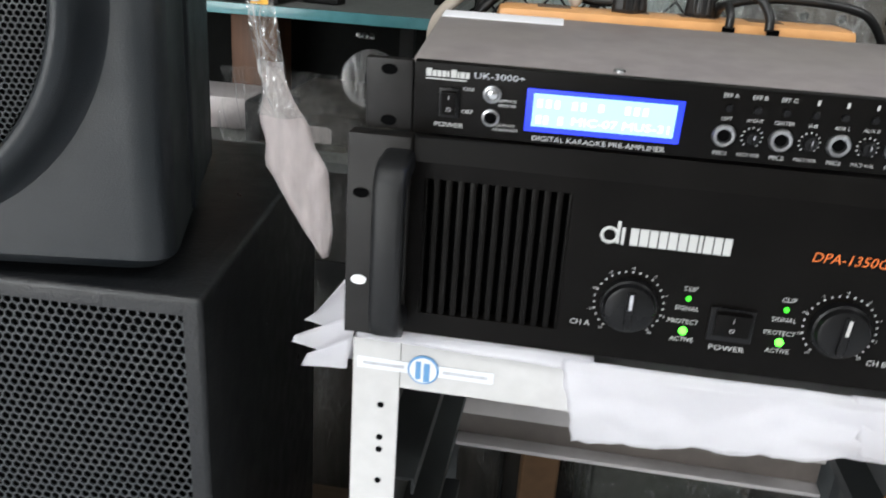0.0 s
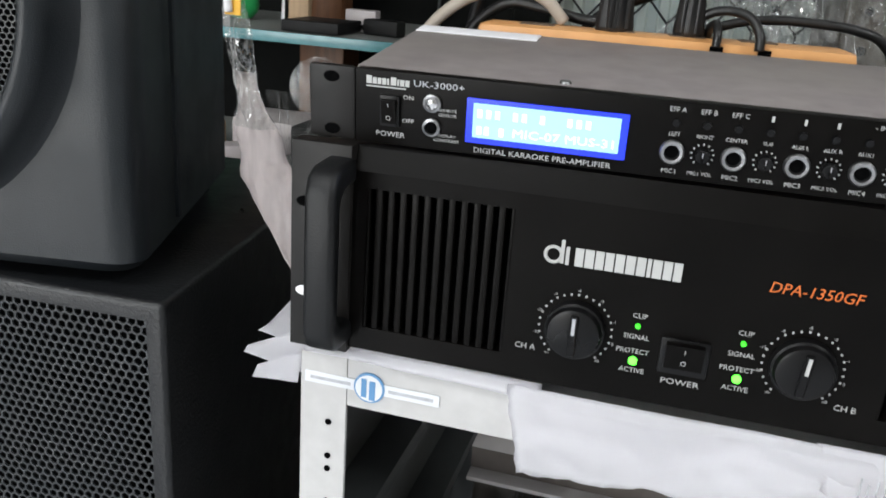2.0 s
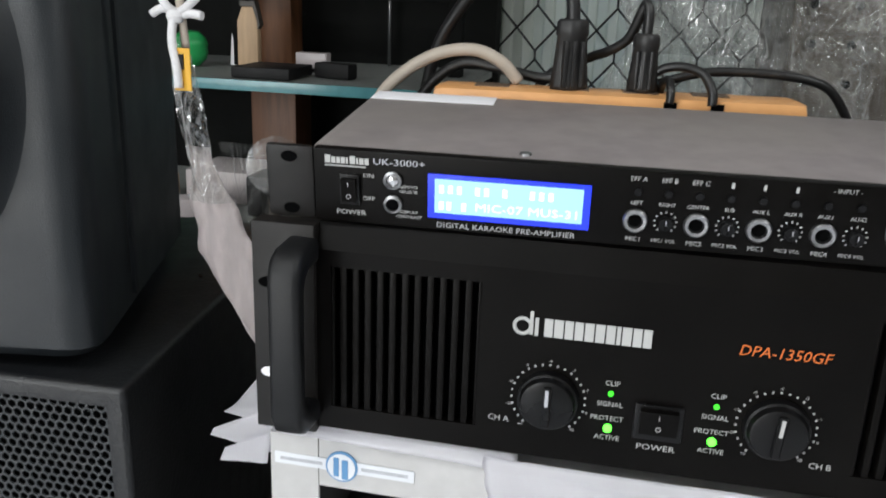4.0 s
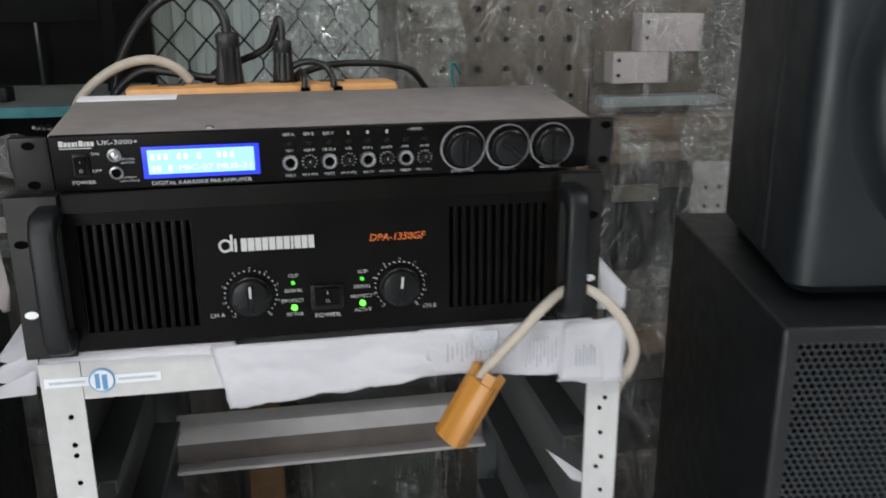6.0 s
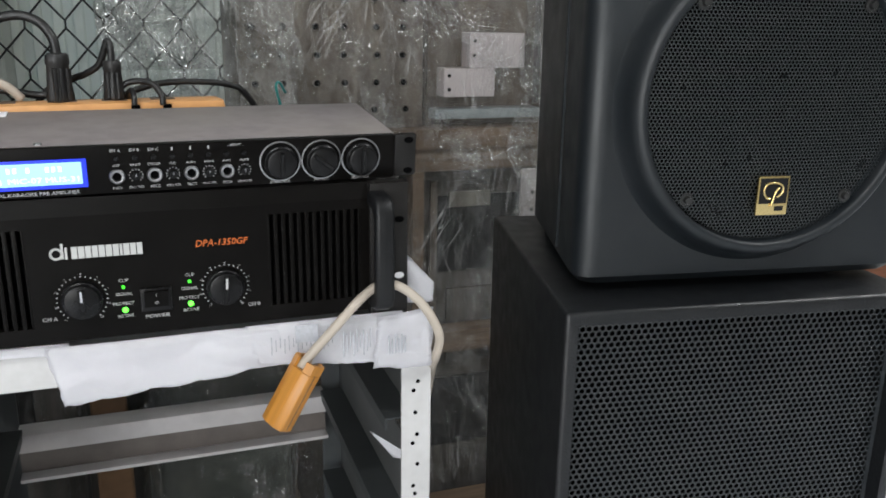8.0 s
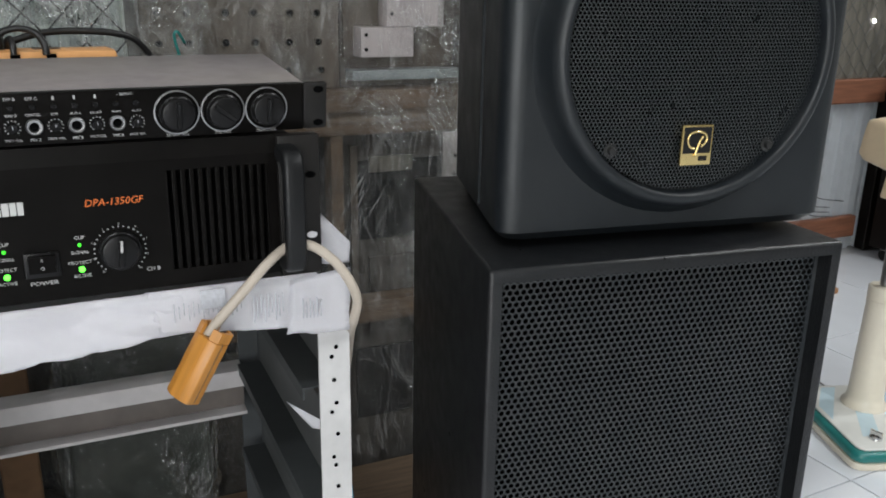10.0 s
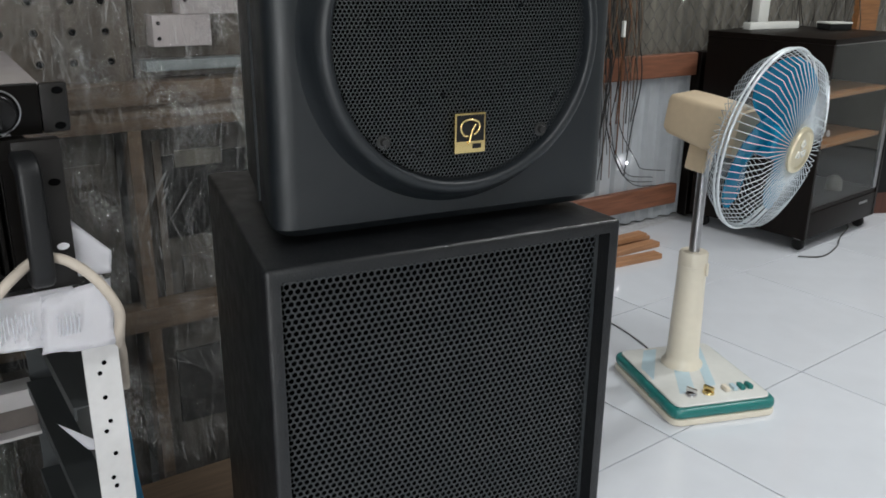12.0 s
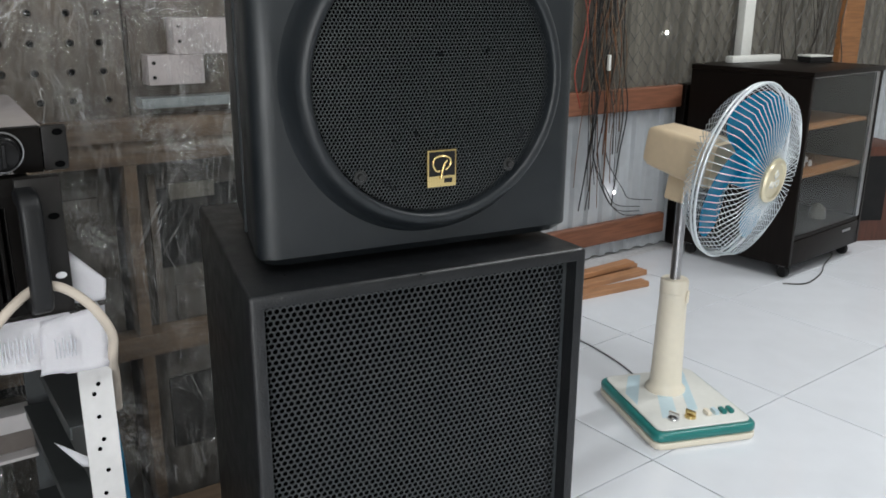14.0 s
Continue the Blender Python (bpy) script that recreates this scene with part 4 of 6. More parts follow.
    writing("OFF", -0.1855, 0.0165, 0.0034, ob, F - 0.0002, stretch=1.2)
    for z, core in ((0.0285, CHROME), (0.0145, DARK)):
        bm = bmesh.new()
        lathe(bm, [(0.0052, 0), (0.0052, 0.0018), (0.0038, 0.0024), (0.0036, 0.001)], 20, pose(-0.1715, -0.004, z, 90), cap=False)
        bz = part("bezel", smooth(bm), STEEL, ob, "small steel ring")
        bm = bmesh.new()
        lathe(bm, [(0.0036, 0), (0.0034, 0.0015), (0.002, 0.0024), (0, 0.0027)], 16, pose(-0.1715, -0.004, z, 90))
        part("button", smooth(bm), core, bz)
    for z, t1, t2 in ((0.0235, "REMOTE", "SENSOR"), (0.0088, "DISPLAY", "CONTRAST")):
        writing(t1, -0.1625, z + 0.0014, 0.0024, ob, F - 0.0002, stretch=1.2)
        writing(t2, -0.1625, z - 0.0014, 0.0024, ob, F - 0.0002, stretch=1.2)
    for i in range(4):
        x = -0.0385 + 0.0316 * i
        bm = bmesh.new()
        lathe(bm, [(0.0066, 0), (0.0066, 0.0022), (0.0058, 0.0032), (0.0042, 0.0030), (0.0036, 0.0006), (0.0, 0.0004)], 24, pose(x, -0.004, 0.0165, 90), cap=False)
        j = part("jack_socket", smooth(bm), STEEL, ob, "steel ring round a jack socket")
        bm = bmesh.new()
        lathe(bm, [(0.0036, 0), (0.0036, 0.0009), (0.0, 0.0009)], 18, pose(x, -0.004, 0.0165, 90))
        part("socket_hole", bm, DARK, j)
        xv = x + 0.0158
        knob_part("small_knob", ob, xv, 0.0165, 0.0042, 0.005, 0, PRINT_GREY, -0.004)
        dial_ticks(ob, xv, 0.0165, 0.0052, F, 11, length=0.0010, width=0.0007)
        writing("MIC%d" % (i + 1), x, 0.0056, 0.0037, ob, F - 0.0002)
        writing("MIC%d VOL" % (i + 1), xv, 0.0058, 0.0029, ob, F - 0.0002)
    for i, (a, b) in enumerate((("EFF A", "LEFT"), ("EFF B", "RIGHT"), ("EFF C", "CENTER"), ("b", "SUB"), ("#", "AUX L"), ("@", "AUX R"), ("", "AUX1"), ("", "AUX2"))):
        x = -0.0385 + 0.0158 * i
        if a and a not in "b#@":
            writing(a, x, 0.0395, 0.0037, ob, F - 0.0002)
        elif a:
            part("printed_mark", boxes(((x - 0.0007, F - 0.0003, 0.038), (x + 0.0007, F, 0.041))), WHITE_PRINT, ob)
        writing(b, x, 0.0262, 0.0030, ob, F - 0.0002)
        bm = bmesh.new()
        lathe(bm, [(0.0022, 0), (0.0020, 0.0018), (0.0, 0.0018)], 12, pose(x, -0.004, 0.0325, 90))
        part("push_button", bm, KNOB, ob)
    writing("- INPUT -", 0.0645, 0.0405, 0.0035, ob, F - 0.0002)
    for x, ang, s in ((0.1050, 0, "EFFECT VOL"), (0.1442, 128, "MIC VOL"), (0.1830, 0, "MUSIC VOL")):
        bm = bmesh.new()
        lathe(bm, [(0.0193, 0), (0.0193, 0.0011), (0.0181, 0.0013), (0.0179, 0.0003)], 44, pose(x, -0.004, 0.0228, 90), cap=False)
        part("dial_ring", smooth(bm), STEEL, ob, "bright steel ring round the knob")
        knob_part("volume_knob", ob, x, 0.0228, 0.0155, 0.012, ang, HANDLE, -0.004)
        writing(s, x, 0.0030, 0.0036, ob, F - 0.0002)
    return ob


amplifier()
preamplifier()


def crumple(scale, amount, seed=0.0):
    """An uneven offset for paper and film."""
    return lambda x, z: amount * (noise.noise((x * scale, z * scale, seed)) + 0.5 * noise.noise((x * scale * 2.3, z * scale * 2.3, seed + 3)))


def paper_sheet(name, corners, label, nx=18, ny=14, wrinkle=0.005, scale=22, seed=0, material=None, ragged=0.004, category="paper"):
    """A sheet of paper between four corners, with folds and an uneven edge."""
    a, b, c, d = [Vector(p) for p in corners]
    wide, high = (b - a).length, (d - a).length
    n = (b - a).cross(d - a).normalized()

    def at(u, v):
        u2 = u + ragged * 6 * noise.noise((v * 5, seed, 5)) * (u in (0, 1))
        v2 = v + ragged * 9 * (noise.noise((u * wide * 45, seed, 9)) + 0.6 * noise.noise((u * wide * 140, seed, 4))) * (v == 0)
        p = a.lerp(b, u2).lerp(d.lerp(c, u2), v2)
        x, z = u * wide, v * high
        fold = abs(((x * 13 + z * 8 + seed * 0.37) % 1) - 0.5) + 0.6 * abs(((x * 7 - z * 15 + seed * 0.21) % 1) - 0.5)
        return p + n * wrinkle * (0.45 * noise.noise((x * 22, z * 22, seed)) + 0.18 * noise.noise((x * 80, z * 80, seed)) + 0.9 * fold + 0.8 * abs(noise.noise((x * 17 + z * 9, z * 31, seed + 4)))) * (1.0 if v < 0.9 else 0.3)

    bm = sheet(nx, ny, at, 0.0004)
    return tagged(link(name, bm, material or PAPER), label, category)


# ---- papers and cables at the rack ----
paper_sheet("paper_sheet", ((0.052, 0.461, 0.726), (0.300, 0.463, 0.746), (0.300, 0.469, 0.7815), (0.040, 0.469, 0.7805)), "white crumpled paper hanging over the rack's front rail", 60, 18, 0.009, 9, 1)
p = paper_sheet("printed_paper", ((0.225, 0.4585, 0.7455), (0.372, 0.458, 0.73), (0.372, 0.466, 0.783), (0.215, 0.466, 0.783)), "white printed paper trapped under the amplifier", 40, 16, 0.005, 9, 2)
for i in range(15):
    part("print_line", boxes(((0.238 + 0.0042 * i, 0.4520, 0.756 + 0.003 * (i % 3)), (0.2389 + 0.0042 * i, 0.4523, 0.774 - 0.003 * (i % 2)))), PRINT_GREY, p)
for i in range(9):
    part("print_line", boxes(((0.308 + 0.0034 * i, 0.4520, 0.745 + 0.004 * (i % 3)), (0.3091 + 0.0034 * i, 0.4523, 0.772 - 0.003 * (i % 2)))), PRINT_GREY, p)
p = paper_sheet("printed_paper", ((0.338, 0.4545, 0.728), (0.400, 0.4545, 0.723), (0.404, 0.460, 0.786), (0.345, 0.461, 0.78)), "white printed slip hanging at the rack's post", 10, 10, 0.003, 8, 3)
for i in range(6):
    part("print_line", boxes(((0.3535 + 0.0034 * i, 0.4495, 0.744), (0.3547 + 0.0034 * i, 0.4498, 0.764 - 0.004 * (i % 2)))), PRINT_GREY, p)
paper_sheet("torn_paper", ((0.370, 0.485, 0.784), (0.409, 0.482, 0.784), (0.414, 0.488, 0.802), (0.382, 0.490, 0.837)), "torn white paper sticking up behind the amplifier", 12, 10, 0.006, 7, 4)
paper_sheet("torn_paper", ((-0.106, 0.490, 0.764), (-0.135, 0.480, 0.776), (-0.128, 0.484, 0.782), (-0.103, 0.496, 0.815)), "torn white paper sticking out beside the amplifier", 10, 10, 0.004, 6, 5)
paper_sheet("torn_paper", ((-0.102, 0.486, 0.748), (-0.142, 0.474, 0.762), (-0.140, 0.476, 0.767), (-0.102, 0.488, 0.782)), "torn white paper sticking out beside the amplifier", 10, 8, 0.004, 6, 6)
paper_sheet("torn_paper", ((-0.104, 0.478, 0.745), (-0.134, 0.470, 0.747), (-0.130, 0.471, 0.757), (-0.102, 0.480, 0.768)), "torn white paper sticking out beside the amplifier", 10, 8, 0.003, 6, 9)
paper_sheet("paper_edge", ((-0.095, 0.4668, 0.7765), (0.060, 0.4655, 0.7735), (0.060, 0.474, 0.7815), (-0.095, 0.474, 0.7815)), "thin paper edge under the amplifier", 20, 3, 0.002, 10, 7)
paper_sheet("paper_scrap", ((0.350, 0.515, 0.626), (0.372, 0.495, 0.600), (0.386, 0.476, 0.603), (0.386, 0.476, 0.611)), "small torn scrap of white paper on the rack", 6, 5, 0.002, 5, 8)
bm = bmesh.new()
prism([(0.262, 0.4555), (0.284, 0.4555), (0.276, 0.4560)], 0.0, 0.001, bm)
bm.transform(Matrix(((1, 0, 0, 0), (0, 1, 0, 0), (0, 0, 18, 0.764), (0, 0, 0, 1))))
tagged(link("tape_scrap", bm, PRINT_GREY), "grey scrap of tape on the paper", "tape")

cord = thing("amber_connector_lead", pose(0, 0, 0), "beige mains cord through the handle with an amber connector", "cord")
part("sheath", cable([(0.262, 0.443, 0.742), (0.275, 0.441, 0.758), (0.300, 0.441, 0.784), (0.323, 0.446, 0.805), (0.345, 0.452, 0.8165), (0.366, 0.448, 0.814), (0.388, 0.440, 0.794),
                      (0.403, 0.438, 0.764), (0.404, 0.448, 0.738), (0.408, 0.472, 0.716), (0.415, 0.500, 0.690), (0.420, 0.53, 0.64)], 0.0047, 10, 10), BEIGE, cord)
bm = bmesh.new()
prof = [(-0.0165, -0.009), (-0.007, -0.0135), (0.007, -0.0135), (0.0165, -0.009), (0.0165, 0.009), (0.007, 0.0135), (-0.007, 0.0135), (-0.0165, 0.009)]
prism(prof, -0.064, 0.0, bm)
plug = part("connector", bevelled(bm, 0.0015, 2, 25), AMBER, cord, "amber plastic connector body")
plug.matrix_basis = look((0.268, 0.441, 0.742), (0.231, 0.441, 0.676)) @ pose(0, 0, 0, 0, 0, 35) @ Matrix.Diagonal((0.86, 0.86, 0.96, 1))
for a in (-1, 1):
    bm = prism([(a * 0.0065, -0.0132), (a * 0.0162, -0.0088), (a * 0.0162, 0.0088), (a * 0.0065, 0.0132), (a * 0.0055, 0.0100), (a * 0.0122, 0.0068), (a * 0.0122, -0.0068), (a * 0.0055, -0.0100)], 0.0002, 0.011)
    bmesh.ops.recalc_face_normals(bm, faces=bm.faces)
    part("collar", bm, AMBER, plug)
part("cavity", boxes(((-0.0118, -0.0085, 0.0002), (0.0118, 0.0085, 0.001))), BROWN_WOOD, plug, "dark hollow of the connector")
part("seam", boxes(((-0.0168, -0.0006, -0.062), (0.0168, 0.0006, 0.0))), BROWN_WOOD, plug)

near = []
strip = thing("extension_strip", pose(0.090, 0.772, 0.9155, 0, 0, 5), "long orange plastic extension strip lying behind the preamplifier", "extension strip")
part("casing", boxes(((-0.148, -0.024, -0.0222), (0.148, 0.024, 0.052)), bevel=0.009), ORANGE, strip)
for x in (-0.10, -0.035, 0.02, 0.075):
    part("socket", boxes(((x - 0.014, -0.012, 0.0515), (x + 0.014, 0.012, 0.0528)), bevel=0.0004), BROWN_WOOD, strip)
for x in (0.042, 0.078):
    part("clip_notch", boxes(((x - 0.005, -0.0247, 0.040), (x + 0.005, -0.0235, 0.048))), DARK, strip)


def mains_plug(m, h, w, label):
    ob = thing("mains_plug", m, label, "plug", "plugs in the strip")
    bm = bmesh.new()
    rings = []
    for z, a, b in ((0, 1.02, 1.0), (0.004, 1.08, 1.05), (h * 0.4, 0.94, 0.95), (h * 0.76, 0.84, 0.88), (h * 0.78, 0.92, 0.95), (h * 0.96, 0.88, 0.9), (h, 0.72, 0.7)):
        rings.append([bm.verts.new((w * a * math.cos(t) * (1 + 0.18 * math.cos(4 * t)), w * 0.72 * b * math.sin(t), z)) for t in np.linspace(0, 2 * math.pi, 17)[:-1]])
    for r, q in zip(rings, rings[1:]):
        for i in range(16):
            bm.faces.new((r[i], r[(i + 1) % 16], q[(i + 1) % 16], q[i]))
    bm.faces.new(list(reversed(rings[0])))
    bm.faces.new(rings[-1])
    part("plug_body", smooth(bm), PLUG, ob)
    for k in range(3):
        x = w * (-0.55 + 0.55 * k)
        part("grip_rib", boxes(((x - w * 0.13, -w * 0.88, h * 0.06), (x + w * 0.13, w * 0.88, h * 0.70)), bevel=0.001), PLUG, ob)
    return ob


P = mains_plug(pose(0.053, 0.762, 0.967, 0, 0, 20), 0.056, 0.0125, "black mains plug standing in the extension strip")
c = part("cord", cable([(0.053, 0.764, 1.02), (0.050, 0.766, 1.04), (0.036, 0.77, 1.058), (0.012, 0.775, 1.064), (-0.018, 0.78, 1.054), (-0.045, 0.79, 1.027), (-0.068, 0.80, 0.987), (-0.082, 0.81, 0.932), (-0.085, 0.82, 0.918)], 0.0055, 8, 10), CABLE, P)
c.matrix_basis = P.matrix_world.inverted()
near.append(P)
P = mains_plug(pose(0.111, 0.768, 0.968, 0, 0, 0), 0.046, 0.0098, "slim black mains plug standing in the extension strip")
c = part("cord", cable([(0.111, 0.768, 1.012), (0.111, 0.770, 1.03), (0.108, 0.773, 1.036), (0.104, 0.776, 1.026), (0.096, 0.782, 1.008), (0.080, 0.790, 0.997), (0.066, 0.80, 0.991), (0.03, 0.815, 0.972), (0.0, 0.82, 0.918)], 0.0042, 8, 8), CABLE, P)
c.matrix_basis = P.matrix_world.inverted()
near.append(P)
near.append(tagged(link("short_lead", cable([(0.133, 0.7455, 0.963), (0.133, 0.747, 0.973), (0.131, 0.757, 0.98), (0.127, 0.770, 0.976), (0.126, 0.780, 0.9685)], 0.0034), CABLE), "short dark cord bent over the extension strip", "cord"))
near.append(tagged(link("short_lead", cable([(0.165, 0.748, 0.963), (0.164, 0.750, 0.974), (0.156, 0.757, 0.986), (0.142, 0.765, 0.99), (0.128, 0.770, 0.988), (0.118, 0.772, 0.982)], 0.0038), CABLE), "short dark cord bent over the extension strip", "cord"))
near.append(tagged(link("beige_lead", cable([(-0.120, 0.800, 0.9195), (-0.112, 0.775, 0.947), (-0.088, 0.762, 0.972), (-0.058, 0.762, 0.99), (-0.028, 0.766, 0.995), (-0.005, 0.772, 0.986), (0.010, 0.778, 0.97)], 0.0052, 8, 10), BEIGE), "beige mains cord arching into the extension strip", "cord"))
near.append(tagged(link("black_lead", cable([(-0.098, 0.815, 0.919), (-0.075, 0.80, 0.957), (-0.045, 0.80, 0.98), (-0.010, 0.80, 0.978), (0.025, 0.80, 0.972), (0.05, 0.80, 0.974)], 0.0046), CABLE), "black cord behind the extension strip", "cord"))
near.append(tagged(link("black_lead", cable([(0.125, 0.81, 0.972), (0.16, 0.815, 0.982), (0.20, 0.82, 0.984), (0.245, 0.825, 0.98), (0.27, 0.83, 0.967), (0.30, 0.84, 0.919)], 0.0040), CABLE), "black cord running behind the preamplifier", "cord"))
near.append(tagged(link("twist_tie", cable([(0.318, 0.80, 0.918), (0.312, 0.795, 0.947), (0.305, 0.79, 0.977), (0.309, 0.79, 0.984), (0.318, 0.80, 0.97)], 0.0017, 6, 6), TEAL), "thin teal twist of wire", "wire"))
near.append(strip)
# the strip and its leads lie close behind the preamplifier
CLOSER = Matrix.Translation((0.12, -0.25, 1.08)) @ Matrix.Scale(0.883, 4) @ Matrix.Translation((-0.12, 0.25, -1.08))
for o in near:
    o.matrix_world = CLOSER @ o.matrix_world
tagged(link("label_tape", boxes(((-0.2185, 0.121, 0.0437), (-0.133, 0.1425, 0.0443)), bevel=0.0002), PAPER), "white paper label tape along the lid", "label").matrix_world = PREAMP
bm = bmesh.new()
lathe(bm, [(0.0036, 0), (0.003, 0.0014), (0.0, 0.002)], 12, pose(-0.100, 0.012, 0.0434))
tagged(link("lid_screw", smooth(bm), STEEL), "small steel screw on the lid", "screw").matrix_world = PREAMP
def blue_at(u, v):
    z = 0.002 + 0.640 * v
    wide = 0.003 + 0.060 * max(0.0, 0.62 - z)
    return Vector((0.4135 + 0.012 * (1 - v) + u * wide + 0.003 * noise.noise((u * 3, z * 9, 4)), 0.530 + 0.03 * (1 - v) + 0.006 * noise.noise((u * 4, z * 14, 2)), z))


tagged(link("blue_strap", sheet(5, 40, blue_at, 0.0008), BLUE_BAND), "blue plastic sheeting hanging beside the rack", "plastic strip")

# hanging bag with its tie
bag = thing("hanging_bag", pose(-0.172, 0.56, 0.777), "crumpled narrow clear bag holding rolled paper, tied with white string", "bag")
def bag_half(u, v, depth, grow=1.0):
    z = 0.015 + v * 0.218
    w = (1 + 0.15 * noise.noise((v * 8, 3, 1))) * float(np.interp(v, (0, 0.10, 0.30, 0.46, 0.6, 0.85, 1), (0.005, 0.028, 0.046, 0.034, 0.019, 0.018, 0.011))) * grow
    cx = -0.024 + 0.052 * (1 - v) ** 1.6
    x = cx + (u - 0.5) * w
    return Vector((x, depth * math.sin(math.pi * u) * (0.4 + 0.6 * (1 - v)) + 0.005 * noise.noise((u * 5, v * 14, depth * 50)) + 0.003 * abs(noise.noise((u * 9, v * 5, 2))), z))
part("rolled_paper", sheet(10, 26, lambda u, v: bag_half(u, v * 0.66, -0.006), 0.0006), PAPER_OLD, bag, "creased white paper roll")
part("clear_wrap", sheet(12, 30, lambda u, v: bag_half(u, 0.48 + 0.52 * v, -0.010, 1.12), 0), FILM_CRISP, bag, "thin clear plastic wrap")
part("yellow_tag", boxes(((-0.024, -0.010, 0.198), (-0.012, -0.009, 0.226))), YELLOW, bag, "small yellow printed tag")
part("tag_mark", boxes(((-0.0205, -0.0112, 0.212), (-0.0165, -0.0101, 0.222))), BLACK, bag)
for k, pts in enumerate((((-0.026, 0, 0.248), (-0.033, -0.004, 0.251), (-0.041, -0.005, 0.247)), ((-0.024, 0, 0.248), (-0.016, -0.004, 0.252), (-0.007, -0.006, 0.259)),
                         ((-0.022, 0, 0.247), (-0.012, -0.004, 0.248), (-0.004, -0.005, 0.247)), ((-0.026, 0, 0.248), (-0.030, -0.004, 0.252), (-0.034, -0.004, 0.258)),
                         ((-0.026, -0.004, 0.246), (-0.025, -0.009, 0.230), (-0.021, -0.012, 0.215), (-0.020, -0.012, 0.200)))):
    part("string_end", cable(pts, 0.0030, 5, 7), STRING, bag)
part("knot", smooth(lathe(bmesh.new(), [(0, -0.006), (0.005, -0.004), (0.0065, 0), (0.005, 0.004), (0, 0.006)], 12, pose(-0.025, -0.002, 0.246))), STRING, bag)
part("hanging_wire", cable([(-0.020, 0, 0.225), (-0.024, 0.001, 0.262), (-0.032, 0.002, 0.31), (-0.040, 0.004, 0.40), (-0.046, 0.006, 0.55)], 0.0030), BEIGE, bag, "beige wire that the bag hangs from")

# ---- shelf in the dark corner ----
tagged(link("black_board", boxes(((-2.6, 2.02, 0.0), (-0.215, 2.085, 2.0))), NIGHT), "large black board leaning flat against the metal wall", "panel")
shelf = thing("glass_shelf", pose(-0.75, 1.80, 0), "dusty shelf board with a teal glass edge", "shelf")
part("board", boxes(((-0.62, -0.265, 0.849), (0.53, 0.255, 0.865))), BOARD, shelf)
part("front_edge", boxes(((-0.62, -0.272, 0.846), (0.53, -0.2652, 0.866)), bevel=0.001), GLASS_EDGE, shelf, "teal glass front edge")
for x in (-0.5, 0.40):
    part("bracket", boxes(((x, 0.0, 0.0), (x + 0.03, 0.03, 0.849))), BLACK, shelf)
tagged(link("timber_post", boxes(((-0.745, 1.83, 0.0), (-0.635, 1.93, 0.8485)), bevel=0.006), OLD_POST), "varnished brown timber post under the shelf", "post")
tagged(link("timber_post", boxes(((-0.745, 1.86, 0.8655), (-0.655, 1.93, 1.962)), bevel=0.006), OLD_POST), "varnished brown timber post on the shelf", "post")
UP = Matrix(((1, 0, 0, 0), (0, 0, 1, 0), (0, 1, 0, 0), (0, 0, 0, 1)))
peg = thing("wooden_wedge", pose(-0.692, 1.72, 0.8655, 0, 0, 6), "flat tan wooden wedge with a dark edge standing on the shelf", "wedge")
bm = prism([(-0.022, 0), (0.022, 0), (0.023, 0.098), (0.013, 0.130), (-0.010, 0.130), (-0.021, 0.100)], -0.012, 0.012)
bm.transform(UP)
bmesh.ops.recalc_face_normals(bm, faces=bm.faces)
part("block", bevelled(bm, 0.002, 2, 20), TAN, peg)
bm = prism([(0.0232, 0.085), (0.028, 0.094), (0.018, 0.141), (-0.014, 0.141), (-0.014, 0.131), (0.013, 0.1305), (0.0234, 0.099)], -0.013, 0.013)
bm.transform(UP)
bmesh.ops.recalc_face_normals(bm, faces=bm.faces)
part("dark_edge", bm, CHASSIS_DARK, peg, "dark worn edge")
bm = prism([(-0.004, 0.0), (0.016, 0.0), (0.001, 0.070)], -0.0006, 0.0006)
bm.transform(UP)
bmesh.ops.recalc_face_normals(bm, faces=bm.faces)
tagged(link("paper_scrap", bm, PAPER), "small white paper scrap standing beside the green reel", "paper").matrix_world = pose(-0.772, 1.80, 0.866, 0, 0, 10)
bm = bmesh.new()
lathe(bm, [(0.0, 0), (0.020, 0.002), (0.034, 0.016), (0.038, 0.030), (0.036, 0.038), (0.038, 0.046), (0.034, 0.060), (0.020, 0.073), (0.0, 0.075)], 28, pose(-0.835, 1.73, 0.8655))
tagged(link("green_reel", smooth(bm), GREEN_TOY), "round green plastic reel on the shelf", "reel")
tagged(link("black_case", boxes(((-0.655, 1.555, 0.8665), (-0.535, 1.68, 0.888)), bevel=0.003), BLACK), "flat black case on the shelf", "case")
ad = thing("black_adapter", pose(-0.475, 1.65, 0.8665, 0, 0, -12), "small black adapter with its cable on the shelf", "adapter")
part("adapter_body", boxes(((-0.04, -0.018, 0), (0.04, 0.018, 0.030)), bevel=0.005), BLACK, ad)
part("adapter_cable", cable([(-0.04, 0, 0.015), (-0.06, 0.01, 0.012), (-0.075, 0.03, 0.006), (-0.05, 0.05, 0.005), (-0.02, 0.045, 0.006)], 0.003), CABLE, ad)
tagged(link("small_packet", boxes(((-0.605, 1.76, 0.8665), (-0.535, 1.79, 0.904)), bevel=0.003), BRACKET), "small pinkish packet in clear wrap on the shelf", "packet")
bm = bmesh.new()
for i in range(5):
    lathe(bm, [(0, 0), (0.006, 0.002), (0.006, 0.008), (0, 0.010)], 8, pose(-0.405 + 0.012 * (i % 3), 1.66 + 0.01 * (i // 2), 0.805, 20 * i, 10 * i, 0))
